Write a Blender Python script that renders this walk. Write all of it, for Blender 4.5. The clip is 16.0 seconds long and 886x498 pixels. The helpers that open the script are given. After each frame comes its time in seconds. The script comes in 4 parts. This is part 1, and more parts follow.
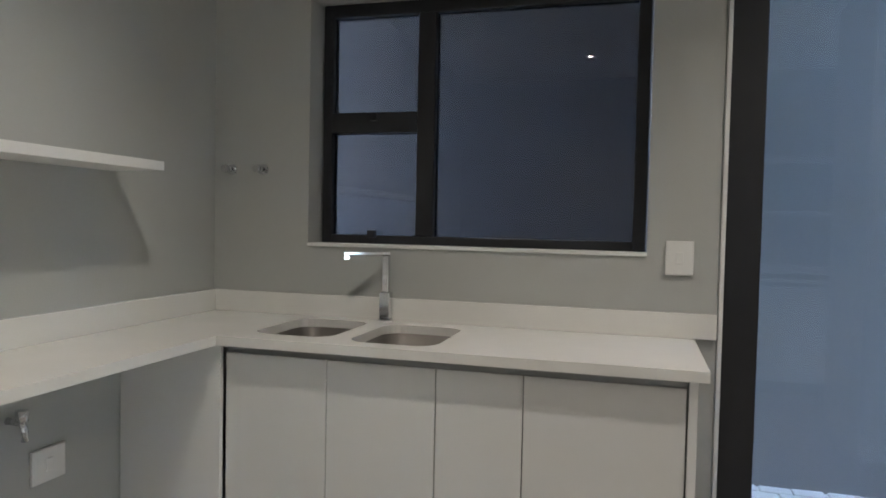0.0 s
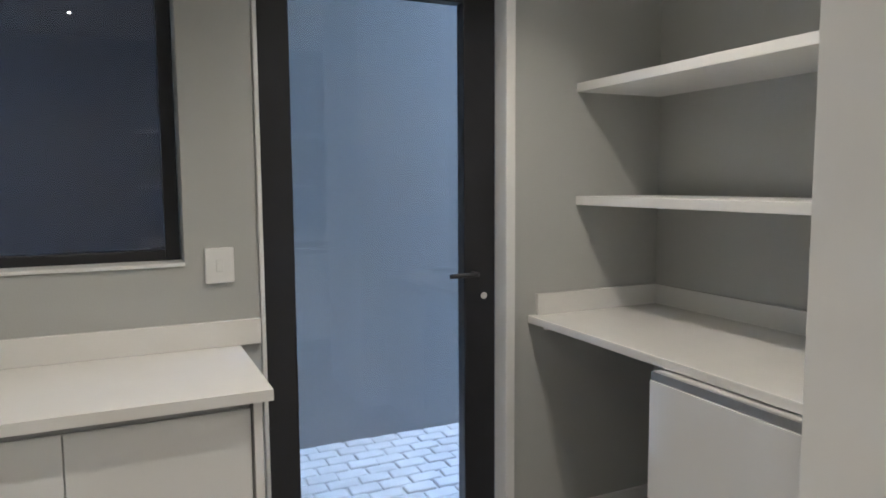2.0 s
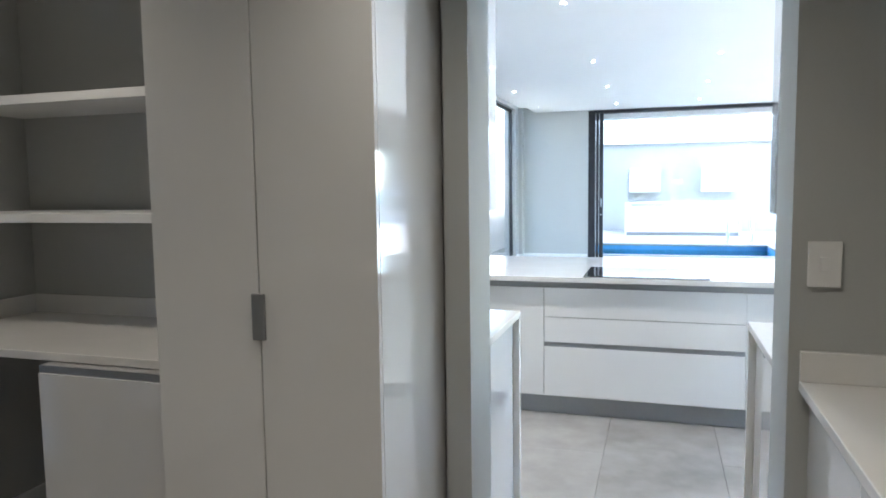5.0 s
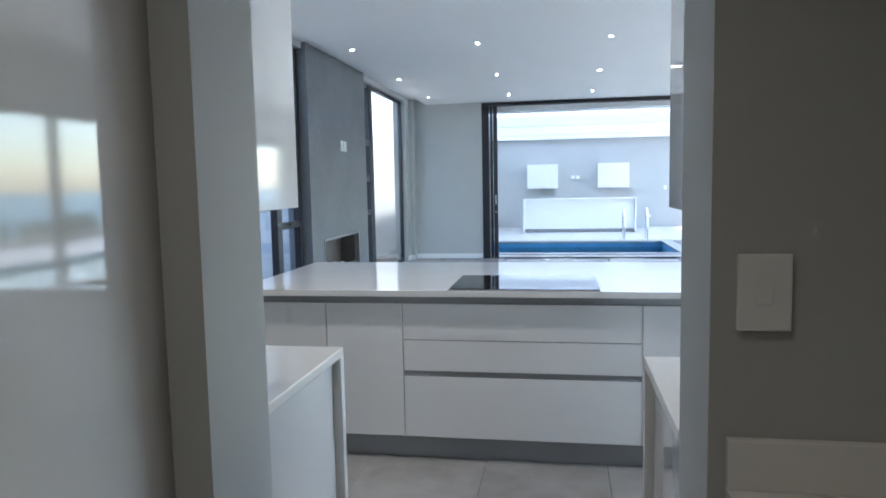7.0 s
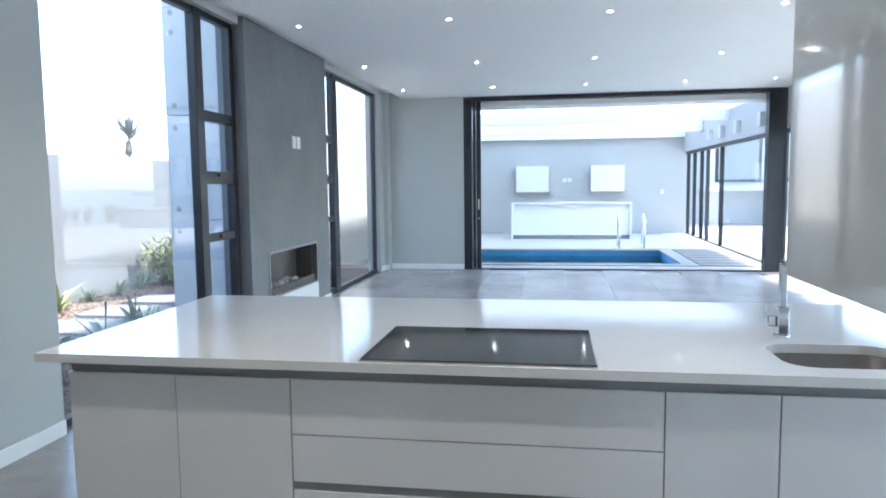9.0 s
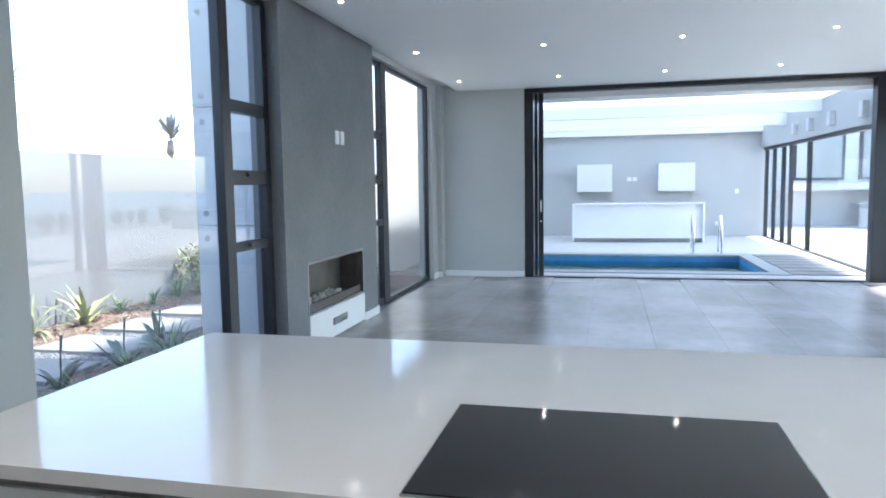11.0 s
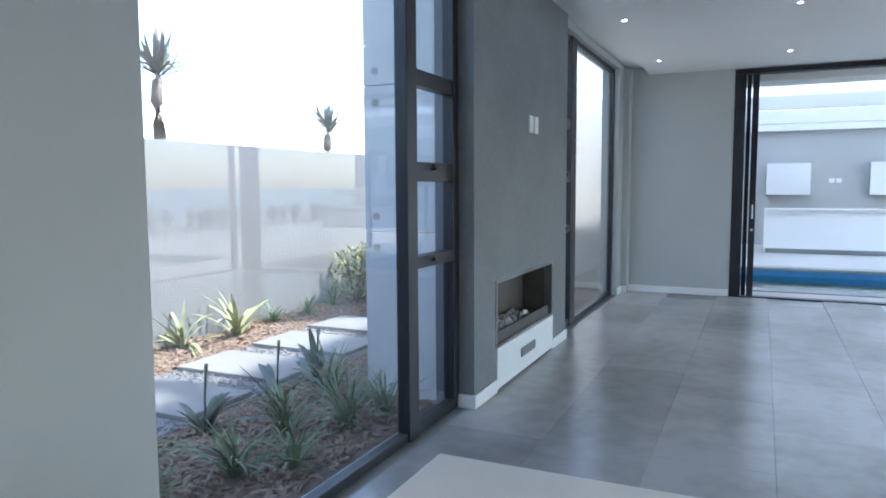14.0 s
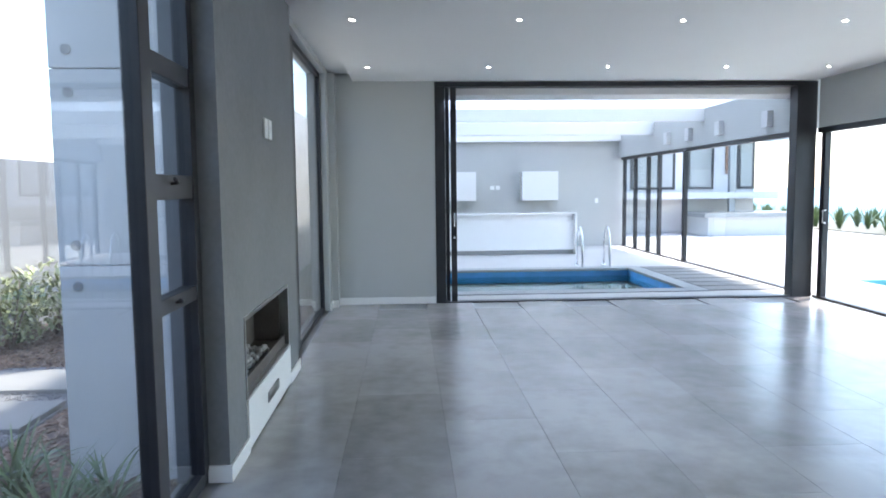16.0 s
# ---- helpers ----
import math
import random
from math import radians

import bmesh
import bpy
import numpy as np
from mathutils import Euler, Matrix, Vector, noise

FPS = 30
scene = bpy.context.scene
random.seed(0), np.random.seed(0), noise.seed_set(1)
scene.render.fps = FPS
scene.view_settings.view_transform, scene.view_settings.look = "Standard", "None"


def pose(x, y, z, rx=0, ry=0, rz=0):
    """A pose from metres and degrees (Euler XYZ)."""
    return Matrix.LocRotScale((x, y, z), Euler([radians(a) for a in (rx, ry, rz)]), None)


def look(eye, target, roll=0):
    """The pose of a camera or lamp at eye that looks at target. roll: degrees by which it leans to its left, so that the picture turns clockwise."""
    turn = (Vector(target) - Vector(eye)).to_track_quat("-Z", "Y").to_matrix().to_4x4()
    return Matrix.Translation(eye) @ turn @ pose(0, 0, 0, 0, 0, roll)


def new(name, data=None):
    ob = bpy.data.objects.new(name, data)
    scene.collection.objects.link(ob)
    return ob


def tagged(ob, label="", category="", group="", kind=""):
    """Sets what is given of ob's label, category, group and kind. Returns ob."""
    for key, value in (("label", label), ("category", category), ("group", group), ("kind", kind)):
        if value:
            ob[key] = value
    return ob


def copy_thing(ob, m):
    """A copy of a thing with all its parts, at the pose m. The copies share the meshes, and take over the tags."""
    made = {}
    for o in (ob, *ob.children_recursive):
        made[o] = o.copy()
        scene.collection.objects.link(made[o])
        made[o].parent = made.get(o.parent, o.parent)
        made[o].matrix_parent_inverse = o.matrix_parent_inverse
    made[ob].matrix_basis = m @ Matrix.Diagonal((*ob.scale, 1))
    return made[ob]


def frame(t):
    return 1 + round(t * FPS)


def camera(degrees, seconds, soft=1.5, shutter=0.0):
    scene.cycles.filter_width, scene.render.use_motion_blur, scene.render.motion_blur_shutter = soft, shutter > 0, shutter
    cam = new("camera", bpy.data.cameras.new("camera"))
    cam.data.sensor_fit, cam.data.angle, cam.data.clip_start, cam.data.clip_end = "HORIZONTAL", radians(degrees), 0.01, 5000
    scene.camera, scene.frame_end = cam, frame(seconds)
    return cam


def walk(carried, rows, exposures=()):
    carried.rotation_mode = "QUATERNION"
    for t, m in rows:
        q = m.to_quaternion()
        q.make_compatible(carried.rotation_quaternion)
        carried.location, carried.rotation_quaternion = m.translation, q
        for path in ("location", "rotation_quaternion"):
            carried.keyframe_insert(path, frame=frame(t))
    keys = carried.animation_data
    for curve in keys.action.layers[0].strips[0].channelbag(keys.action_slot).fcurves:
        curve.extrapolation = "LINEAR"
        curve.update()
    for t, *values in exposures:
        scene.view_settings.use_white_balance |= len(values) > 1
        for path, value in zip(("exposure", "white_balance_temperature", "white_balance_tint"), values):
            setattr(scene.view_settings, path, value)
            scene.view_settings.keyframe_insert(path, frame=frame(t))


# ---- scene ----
cam = camera(65.1, 16.0, soft=1.8)
PATH = [
    (0, (0.613, 0.148, 1.269), (0.07, 2.072, 1.194), 1.2),
    (0.5, (0.557, 0.117, 1.323), (0.333, 2.101, 1.207), 0.4),
    (1, (0.5, 0.209, 1.375), (0.72, 2.191, 1.219), -0.3),
    (1.5, (0.505, 0.263, 1.407), (1.014, 2.189, 1.225), -0.3),
    (2, (0.463, 0.262, 1.432), (1.3, 2.069, 1.239), -0.4),
    (2.5, (0.357, 0.251, 1.452), (1.574, 1.825, 1.253), -0.4),
    (3, (0.246, 0.183, 1.443), (1.647, 1.596, 1.245), -0.6),
    (3.5, (0.211, 0.083, 1.439), (1.747, 1.351, 1.253), -0.5),
    (4, (0.162, -0.047, 1.448), (1.832, 1.038, 1.267), -0.6),
    (4.5, (0.084, -0.127, 1.473), (1.898, 0.696, 1.287), -0.6),
    (5.2, (0.073, -0.188, 1.443), (1.993, 0.342, 1.263), -0.9),
    (7.3, (1.254, -0.285, 1.413), (3.217, 0.047, 1.224), -1.2),
    (7.5, (1.421, -0.253, 1.415), (3.385, 0.075, 1.226), -1.2),
    (8, (1.717, -0.255, 1.411), (3.683, 0.065, 1.224), -0.9),
    (8.3, (1.886, -0.312, 1.426), (3.851, 0.009, 1.236), -0.9),
    (8.5, (2.002, -0.334, 1.438), (3.969, -0.02, 1.251), -0.7),
    (10.8, (3.101, -0.142, 1.425), (5.055, 0.242, 1.242), -1.1),
    (11, (3.196, -0.087, 1.438), (5.133, 0.376, 1.254), -0.9),
    (11.5, (3.44, 0.01, 1.427), (5.336, 0.622, 1.246), -1.0),
    (12, (3.688, 0.087, 1.425), (5.542, 0.817, 1.25), -1.1),
    (12.5, (3.815, 0.226, 1.415), (5.615, 1.079, 1.241), -1.0),
    (13, (4.014, 0.48, 1.41), (5.785, 1.39, 1.235), -0.7),
    (13.5, (4.279, 0.62, 1.416), (6.054, 1.524, 1.242), -0.7),
    (14, (4.29, 0.807, 1.434), (6.1, 1.638, 1.253), -0.3),
    (14.5, (4.285, 1.053, 1.478), (6.221, 1.521, 1.301), -0.3),
    (15, (4.295, 1.27, 1.497), (6.271, 1.53, 1.325), -0.3),
    (15.2, (4.3, 1.4, 1.496), (6.286, 1.564, 1.325), -0.4),
    (15.5, (4.56, 1.467, 1.494), (6.551, 1.533, 1.32), -0.5),
    (16, (4.82, 1.514, 1.494), (6.81, 1.416, 1.322), -0.6),
]
EXPOSURES = [(0, 4.5, 6300, 10), (1.2, 4.55, 6300, 10), (2, 4.8, 6300, 10), (3, 4.7, 6250, 10), (4.2, 4.5, 6250, 10), (5.2, 3.85, 6250, 10), (7.3, 2.95, 6150, 11), (8.5, 3.05, 6200, 11), (11, 2.85, 6300, 12), (12, 2.42, 6200, 12), (13.5, 2.45, 6200, 12), (14, 2.58, 6300, 12), (14.6, 2.7, 6500, 13), (15, 2.7, 6600, 13), (15.5, 2.78, 6650, 13), (16, 2.66, 6600, 13)]
walk(cam, [(t, look(eye, target, roll)) for t, eye, target, roll in PATH], EXPOSURES)

# ---- light ----
world = bpy.data.worlds.new("sky")
scene.world = world
world.use_nodes = True
wn = world.node_tree.nodes
sky = wn.new("ShaderNodeTexSky")
sky.sky_type, sky.sun_disc = "NISHITA", False
SUN_EL, SUN_AZ = 62.0, 155.0
sky.sun_elevation, sky.sun_rotation = radians(SUN_EL), radians(SUN_AZ)
sky.air_density, sky.dust_density = 1.0, 1.2
wn["Background"].inputs["Strength"].default_value = 0.15
world.node_tree.links.new(sky.outputs[0], wn["Background"].inputs["Color"])
sun = new("sun", bpy.data.lights.new("sun", "SUN"))
sun.data.energy, sun.data.angle, sun.data.color = 2.0, radians(4), (1.0, 0.96, 0.9)
sd = Vector((math.sin(radians(SUN_AZ)) * math.cos(radians(SUN_EL)), math.cos(radians(SUN_AZ)) * math.cos(radians(SUN_EL)), math.sin(radians(SUN_EL))))
sun.matrix_world = look(sd * 40, (0, 0, 0))


# ---- materials ----
def material(name, color, rough=0.5, metal=0.0, vary=0.06, scale=3.0, fine=60.0, bump=0.05, coat=0.0, second=None, per_object=0.0):
    m = bpy.data.materials.new(name)
    m.use_nodes = True
    nt = m.node_tree
    b = nt.nodes["Principled BSDF"]
    b.inputs["Roughness"].default_value, b.inputs["Metallic"].default_value = rough, metal
    b.inputs["Coat Weight"].default_value, b.inputs["Coat Roughness"].default_value = coat, 0.04
    co = nt.nodes.new("ShaderNodeTexCoord")
    n1, n2 = nt.nodes.new("ShaderNodeTexNoise"), nt.nodes.new("ShaderNodeTexNoise")
    n1.inputs["Scale"].default_value, n2.inputs["Scale"].default_value = scale, fine
    n1.inputs["Detail"].default_value, n2.inputs["Detail"].default_value = 5, 3
    geo = nt.nodes.new("ShaderNodeNewGeometry")
    for n in (n1, n2):
        nt.links.new(geo.outputs["Position"], n.inputs["Vector"])
    ramp = nt.nodes.new("ShaderNodeMapRange")
    ramp.inputs["From Min"].default_value, ramp.inputs["From Max"].default_value = 0.3, 0.7
    add = nt.nodes.new("ShaderNodeMath")
    add.operation = "MULTIPLY_ADD"
    add.inputs[1].default_value = 0.3
    nt.links.new(n2.outputs["Fac"], add.inputs[0])
    sc = nt.nodes.new("ShaderNodeMath")
    sc.operation = "MULTIPLY"
    sc.inputs[1].default_value = 0.7
    nt.links.new(n1.outputs["Fac"], sc.inputs[0])
    nt.links.new(sc.outputs[0], add.inputs[2])
    last = add.outputs[0]
    if per_object:
        info = nt.nodes.new("ShaderNodeObjectInfo")
        pa = nt.nodes.new("ShaderNodeMath")
        pa.operation = "MULTIPLY_ADD"
        pa.inputs[1].default_value = per_object
        nt.links.new(info.outputs["Random"], pa.inputs[0])
        nt.links.new(last, pa.inputs[2])
        last = pa.outputs[0]
    nt.links.new(last, ramp.inputs["Value"])
    mix = nt.nodes.new("ShaderNodeMix")
    mix.data_type = "RGBA"
    lo = [max(0, c * (1 - vary)) for c in color]
    hi = second or [min(1, c * (1 + vary)) for c in color]
    mix.inputs["A"].default_value, mix.inputs["B"].default_value = (*lo, 1), (*hi, 1)
    nt.links.new(ramp.outputs[0], mix.inputs["Factor"])
    nt.links.new(mix.outputs["Result"], b.inputs["Base Color"])
    rr = nt.nodes.new("ShaderNodeMapRange")
    rr.inputs["To Min"].default_value, rr.inputs["To Max"].default_value = rough * 0.85, min(1, rough * 1.15)
    nt.links.new(n1.outputs["Fac"], rr.inputs["Value"])
    nt.links.new(rr.outputs[0], b.inputs["Roughness"])
    if bump:
        bp = nt.nodes.new("ShaderNodeBump")
        bp.inputs["Strength"].default_value, bp.inputs["Distance"].default_value = bump, 0.01
        nt.links.new(n2.outputs["Fac"], bp.inputs["Height"])
        nt.links.new(bp.outputs[0], b.inputs["Normal"])
    return m


def glass_material(name, tint, ior=1.5, rough=0.0):
    m = bpy.data.materials.new(name)
    m.use_nodes = True
    nt = m.node_tree
    nt.nodes.clear()
    out, mix = nt.nodes.new("ShaderNodeOutputMaterial"), nt.nodes.new("ShaderNodeMixShader")
    tr, gl, lw = nt.nodes.new("ShaderNodeBsdfTransparent"), nt.nodes.new("ShaderNodeBsdfGlossy"), nt.nodes.new("ShaderNodeLayerWeight")
    tr.inputs["Color"].default_value = (*tint, 1)
    gl.inputs["Roughness"].default_value, lw.inputs["Blend"].default_value = rough, 0.5
    f0 = ((ior - 1) / (ior + 1)) ** 2
    po, ma = nt.nodes.new("ShaderNodeMath"), nt.nodes.new("ShaderNodeMath")
    po.operation, ma.operation = "POWER", "MULTIPLY_ADD"
    po.inputs[1].default_value, ma.inputs[1].default_value, ma.inputs[2].default_value = 5.0, 1 - f0, f0
    nt.links.new(lw.outputs["Facing"], po.inputs[0])
    nt.links.new(po.outputs[0], ma.inputs[0])
    nt.links.new(ma.outputs[0], mix.inputs[0])
    nt.links.new(tr.outputs[0], mix.inputs[1])
    nt.links.new(gl.outputs[0], mix.inputs[2])
    nt.links.new(mix.outputs[0], out.inputs["Surface"])
    return m


def glow_material(name, color, strength):
    m = bpy.data.materials.new(name)
    m.use_nodes = True
    b = m.node_tree.nodes["Principled BSDF"]
    b.inputs["Emission Color"].default_value, b.inputs["Emission Strength"].default_value = (*color, 1), strength
    return m


PAINT = material("wall_paint", (0.45, 0.46, 0.45), 0.75, vary=0.03, scale=1.2, fine=180, bump=0.06)
CEIL = material("ceiling_paint", (0.78, 0.78, 0.77), 0.8, vary=0.02, scale=1.0, fine=150, bump=0.03)
WHITE = material("white_paint", (0.78, 0.78, 0.77), 0.45, vary=0.03, scale=4, bump=0.02)
LACQUER = material("gloss_white_lacquer", (0.8, 0.8, 0.795), 0.07, vary=0.015, scale=1.5, fine=9, bump=0.004, coat=1.0)
QUARTZ = material("white_quartz", (0.78, 0.77, 0.75), 0.09, vary=0.03, scale=5, fine=220, bump=0.0)
FRAME = material("charcoal_aluminium", (0.018, 0.019, 0.024), 0.42, vary=0.2, scale=6, fine=300, bump=0.03)
CHARCOAL = material("charcoal_plaster", (0.18, 0.185, 0.192), 0.7, vary=0.18, scale=1.6, fine=30, bump=0.1)
TILE = material("grey_porcelain", (0.262, 0.247, 0.236), 0.25, vary=0.2, scale=1.3, fine=7, bump=0.015, second=(0.42, 0.4, 0.385), per_object=0.14)
GROUT = material("grout", (0.31, 0.305, 0.3), 0.6)
STEEL = material("brushed_steel", (0.36, 0.355, 0.35), 0.3, 1.0, vary=0.08, scale=20, fine=200, bump=0.03)
SINK = material("dull_sink_steel", (0.17, 0.155, 0.145), 0.45, 0.7, vary=0.1, scale=20, fine=200, bump=0.02)
CHROME = material("chrome", (0.75, 0.76, 0.78), 0.1, 1.0, vary=0.03, bump=0.0)
HOB = material("black_ceramic_glass", (0.008, 0.008, 0.009), 0.05, vary=0.1, bump=0.0)
SLOT = material("grey_channel", (0.3, 0.31, 0.32), 0.35, 0.6, vary=0.06)
SOOT = material("dark_firebox_steel", (0.11, 0.095, 0.085), 0.5, 0.4, vary=0.3, scale=4)
PEBBLE = material("pale_pebbles", (0.5, 0.49, 0.47), 0.8, vary=0.35, scale=14)
CONCRETE = material("cast_concrete", (0.58, 0.585, 0.59), 0.85, vary=0.14, scale=1.4, fine=25, bump=0.15)
RENDERED = material("rendered_boundary_wall", (0.2, 0.205, 0.215), 0.85, vary=0.06, scale=1.0, fine=60, bump=0.1)
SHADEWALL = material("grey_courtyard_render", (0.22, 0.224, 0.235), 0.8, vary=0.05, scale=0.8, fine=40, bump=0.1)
PAVER = material("pale_concrete_paver", (0.21, 0.208, 0.204), 0.85, vary=0.1, scale=5, fine=60, bump=0.15, per_object=0.1)
COBBLE = material("white_cobble", (0.6, 0.6, 0.6), 0.8, vary=0.15, scale=12, fine=70, bump=0.3, per_object=0.2)
GRAVEL = material("grey_gravel", (0.17, 0.17, 0.175), 0.9, vary=0.45, scale=30, fine=120, bump=0.5)
MULCH = material("bark_mulch", (0.08, 0.05, 0.04), 0.9, vary=0.5, scale=18, fine=80, bump=0.6, second=(0.22, 0.15, 0.12))
CHIP = material("bark_chip", (0.1, 0.06, 0.045), 0.85, vary=0.4, scale=26, fine=90, bump=0.2, second=(0.36, 0.25, 0.18))
LEAF = material("strap_leaf", (0.07, 0.13, 0.06), 0.45, vary=0.35, scale=9, fine=40, bump=0.05, second=(0.16, 0.22, 0.08))
PALELEAF = material("pale_leaf", (0.22, 0.27, 0.1), 0.5, vary=0.3, scale=9, fine=40, bump=0.05, second=(0.42, 0.44, 0.22))
DARKLEAF = material("dark_leaf", (0.03, 0.055, 0.03), 0.35, vary=0.35, scale=9, fine=40, bump=0.05)
ALOE = material("aloe_leaf", (0.2, 0.22, 0.19), 0.55, vary=0.25, scale=9, fine=40, bump=0.05, second=(0.24, 0.2, 0.18))
BARK = material("aloe_trunk", (0.25, 0.2, 0.16), 0.9, vary=0.4, scale=12, fine=60, bump=0.5)
TERRACE = material("pale_terrace_stone", (0.48, 0.47, 0.455), 0.7, vary=0.06, scale=2, fine=40, bump=0.02)
POOLTILE = material("blue_pool_mosaic", (0.1, 0.4, 0.78), 0.3, vary=0.15, scale=5, fine=50, bump=0.03)
OUTPOOL = material("turquoise_pool_lining", (0.1, 0.42, 0.46), 0.3, vary=0.12, scale=4, fine=40, bump=0.03)
COPING = material("grey_pool_coping", (0.3, 0.31, 0.31), 0.6, vary=0.1, scale=6, fine=50, bump=0.1)
SEA = material("sea", (0.03, 0.16, 0.2), 0.35, vary=0.15, scale=0.02, fine=0.3, bump=0.0)
EARTH = material("dry_ground", (0.2, 0.19, 0.15), 0.9, vary=0.25, scale=0.4, fine=5, bump=0.2)
FACADE = material("white_facade", (0.62, 0.61, 0.6), 0.8, vary=0.05, scale=0.7, fine=20, bump=0.05)
BRICKISH = material("brown_cladding", (0.24, 0.13, 0.08), 0.75, vary=0.2, scale=2, fine=12, bump=0.1)
GLASS = glass_material("clear_glass", (0.93, 0.96, 0.96), 1.52)
TINT = glass_material("grey_tinted_glass", (0.4, 0.395, 0.41), 1.6)
WATER = glass_material("pool_water", (0.78, 0.95, 0.98), 1.33, 0.01)
LAMPGLOW = glow_material("downlight_glow", (1.0, 0.95, 0.86), 14.0)
WARMGLOW = glow_material("warm_downlight_glow", (1.0, 0.9, 0.75), 14.0)
sk = bpy.data.materials.new("opal_roof_sheet")
sk.use_nodes = True
skn = sk.node_tree
skn.nodes.clear()
so, st, sdf, sm = skn.nodes.new("ShaderNodeOutputMaterial"), skn.nodes.new("ShaderNodeBsdfTranslucent"), skn.nodes.new("ShaderNodeBsdfDiffuse"), skn.nodes.new("ShaderNodeMixShader")
st.inputs["Color"].default_value, sdf.inputs["Color"].default_value, sm.inputs[0].default_value = (0.75, 0.82, 0.88, 1), (0.75, 0.77, 0.79, 1), 0.4
skn.links.new(st.outputs[0], sm.inputs[1])
skn.links.new(sdf.outputs[0], sm.inputs[2])
skn.links.new(sm.outputs[0], so.inputs["Surface"])
OPAL = sk


# ---- builders ----
def box(bm, x0, x1, y0, y1, z0, z1, bevel=0.0):
    m = Matrix.Translation(((x0 + x1) / 2, (y0 + y1) / 2, (z0 + z1) / 2)) @ Matrix.Diagonal((abs(x1 - x0), abs(y1 - y0), abs(z1 - z0), 1))
    r = bmesh.ops.create_cube(bm, size=1.0, matrix=m)
    if bevel:
        es = list({e for v in r["verts"] for e in v.link_edges})
        bmesh.ops.bevel(bm, geom=es, offset=bevel, segments=2, affect="EDGES", profile=0.5)
    return bm


def bx(*a, bevel=0.0):
    return box(bmesh.new(), *a, bevel=bevel)


def tube(bm, pts, r, seg=12):
    """A round bar along points."""
    rings = []
    for i, p in enumerate(pts):
        p = Vector(p)
        d = (Vector(pts[min(i + 1, len(pts) - 1)]) - Vector(pts[max(i - 1, 0)])).normalized()
        q = d.to_track_quat("Z", "Y")
        rr = r[i] if isinstance(r, (list, tuple)) else r
        rings.append([bm.verts.new(p + q @ Vector((rr * math.cos(2 * math.pi * k / seg), rr * math.sin(2 * math.pi * k / seg), 0))) for k in range(seg)])
    for a, b in zip(rings, rings[1:]):
        for k in range(seg):
            bm.faces.new((a[k], a[(k + 1) % seg], b[(k + 1) % seg], b[k])).smooth = True
    bm.faces.new(rings[0][::-1])
    bm.faces.new(rings[-1])
    return bm


SPACE = Vector((0, 0, 0))  # origin of the space that is being built


def part(name, bm, mat, parent=None, label=""):
    me = bpy.data.meshes.new(name)
    bmesh.ops.translate(bm, verts=bm.verts, vec=SPACE)
    bmesh.ops.recalc_face_normals(bm, faces=bm.faces)
    bm.to_mesh(me)
    bm.free()
    me.materials.append(mat)
    ob = new(name, me)
    if parent is not None:
        ob.parent = parent
        ob.matrix_parent_inverse = parent.matrix_basis.inverted()
    if label:
        ob["label"] = label
    return ob


def thing(name, label, category, at=(0, 0, 0), group="", kind=""):
    e = new(name)
    e.empty_display_size = 0.1
    e.matrix_basis = Matrix.Translation(Vector(at) + SPACE)
    return tagged(e, label, category, group, kind)


def struct(name, bm, mat, label=""):
    return tagged(part(name, bm, mat), label, "", "", "structure")


# ---- structure: scullery ----
SPACE.y = 0.1
H1 = 2.6
XL, XB = -1.04, 2.57
bm = bmesh.new()
for a in ((XL - 0.2, -0.625, 2.5, 2.72, 0, 3.1), (-0.625, 0.64, 2.5, 2.72, 0, 1.17), (-0.625, 0.64, 2.5, 2.72, 2.12, 3.1), (0.64, 0.87, 2.5, 2.72, 0, 3.1), (0.87, 1.84, 2.5, 2.72, 2.18, 3.1), (1.84, 2.6, 2.5, 2.72, 0, 3.1)):
    box(bm, *a)
struct("wall_scullery_north", bm, PAINT, "grey painted scullery wall with window and glazed door")
struct("wall_scullery_west", bx(XL - 0.2, XL, -1.45, 2.5, 0, 3.1), PAINT, "grey painted scullery side wall")
struct("wall_scullery_south", bx(XL, 2.18, -1.45, -1.25, 0, 3.1), PAINT, "grey painted scullery wall behind the counter")
bm = bmesh.new()
for a in ((XB, 2.6, 1.15, 2.5, 0, 3.1), (2.31, 2.33, 0.43, 1.15, 0, 3.1), (2.33, XB, 1.13, 1.15, 0, 3.1), (2.26, 2.54, 0.32, 0.405, 0, 3.1), (2.315, 2.54, 0.405, 0.43, 0, 3.1), (2.18, 2.46, -1.45, -0.622, 0, 3.1), (2.18, 2.54, -0.622, 0.32, 2.59, 3.1), (2.26, 2.31, 0.405, 0.43, 2.59, 3.1)):
    box(bm, *a)
struct("wall_between_kitchen", bm, PAINT, "grey painted wall with the doorway to the kitchen")
struct("ceiling_scullery", bx(XL, 2.57, -1.25, 2.5, H1, H1 + 0.08), CEIL, "white plastered scullery ceiling")
struct("baseboard_scullery", bx(1.84, XB, 2.482, 2.498, 0, 0.08, bevel=0.004), WHITE, "white painted skirting under the counter")
bm = bmesh.new()
for a in ((1.80, 1.84, 2.47, 2.56, 0, 2.2), (0.872, 0.886, 2.49, 2.56, 0, 2.18)):
    box(bm, *a, bevel=0.002)
struct("trim_door", bm, WHITE, "white painted door reveal")

SPACE.y = 0

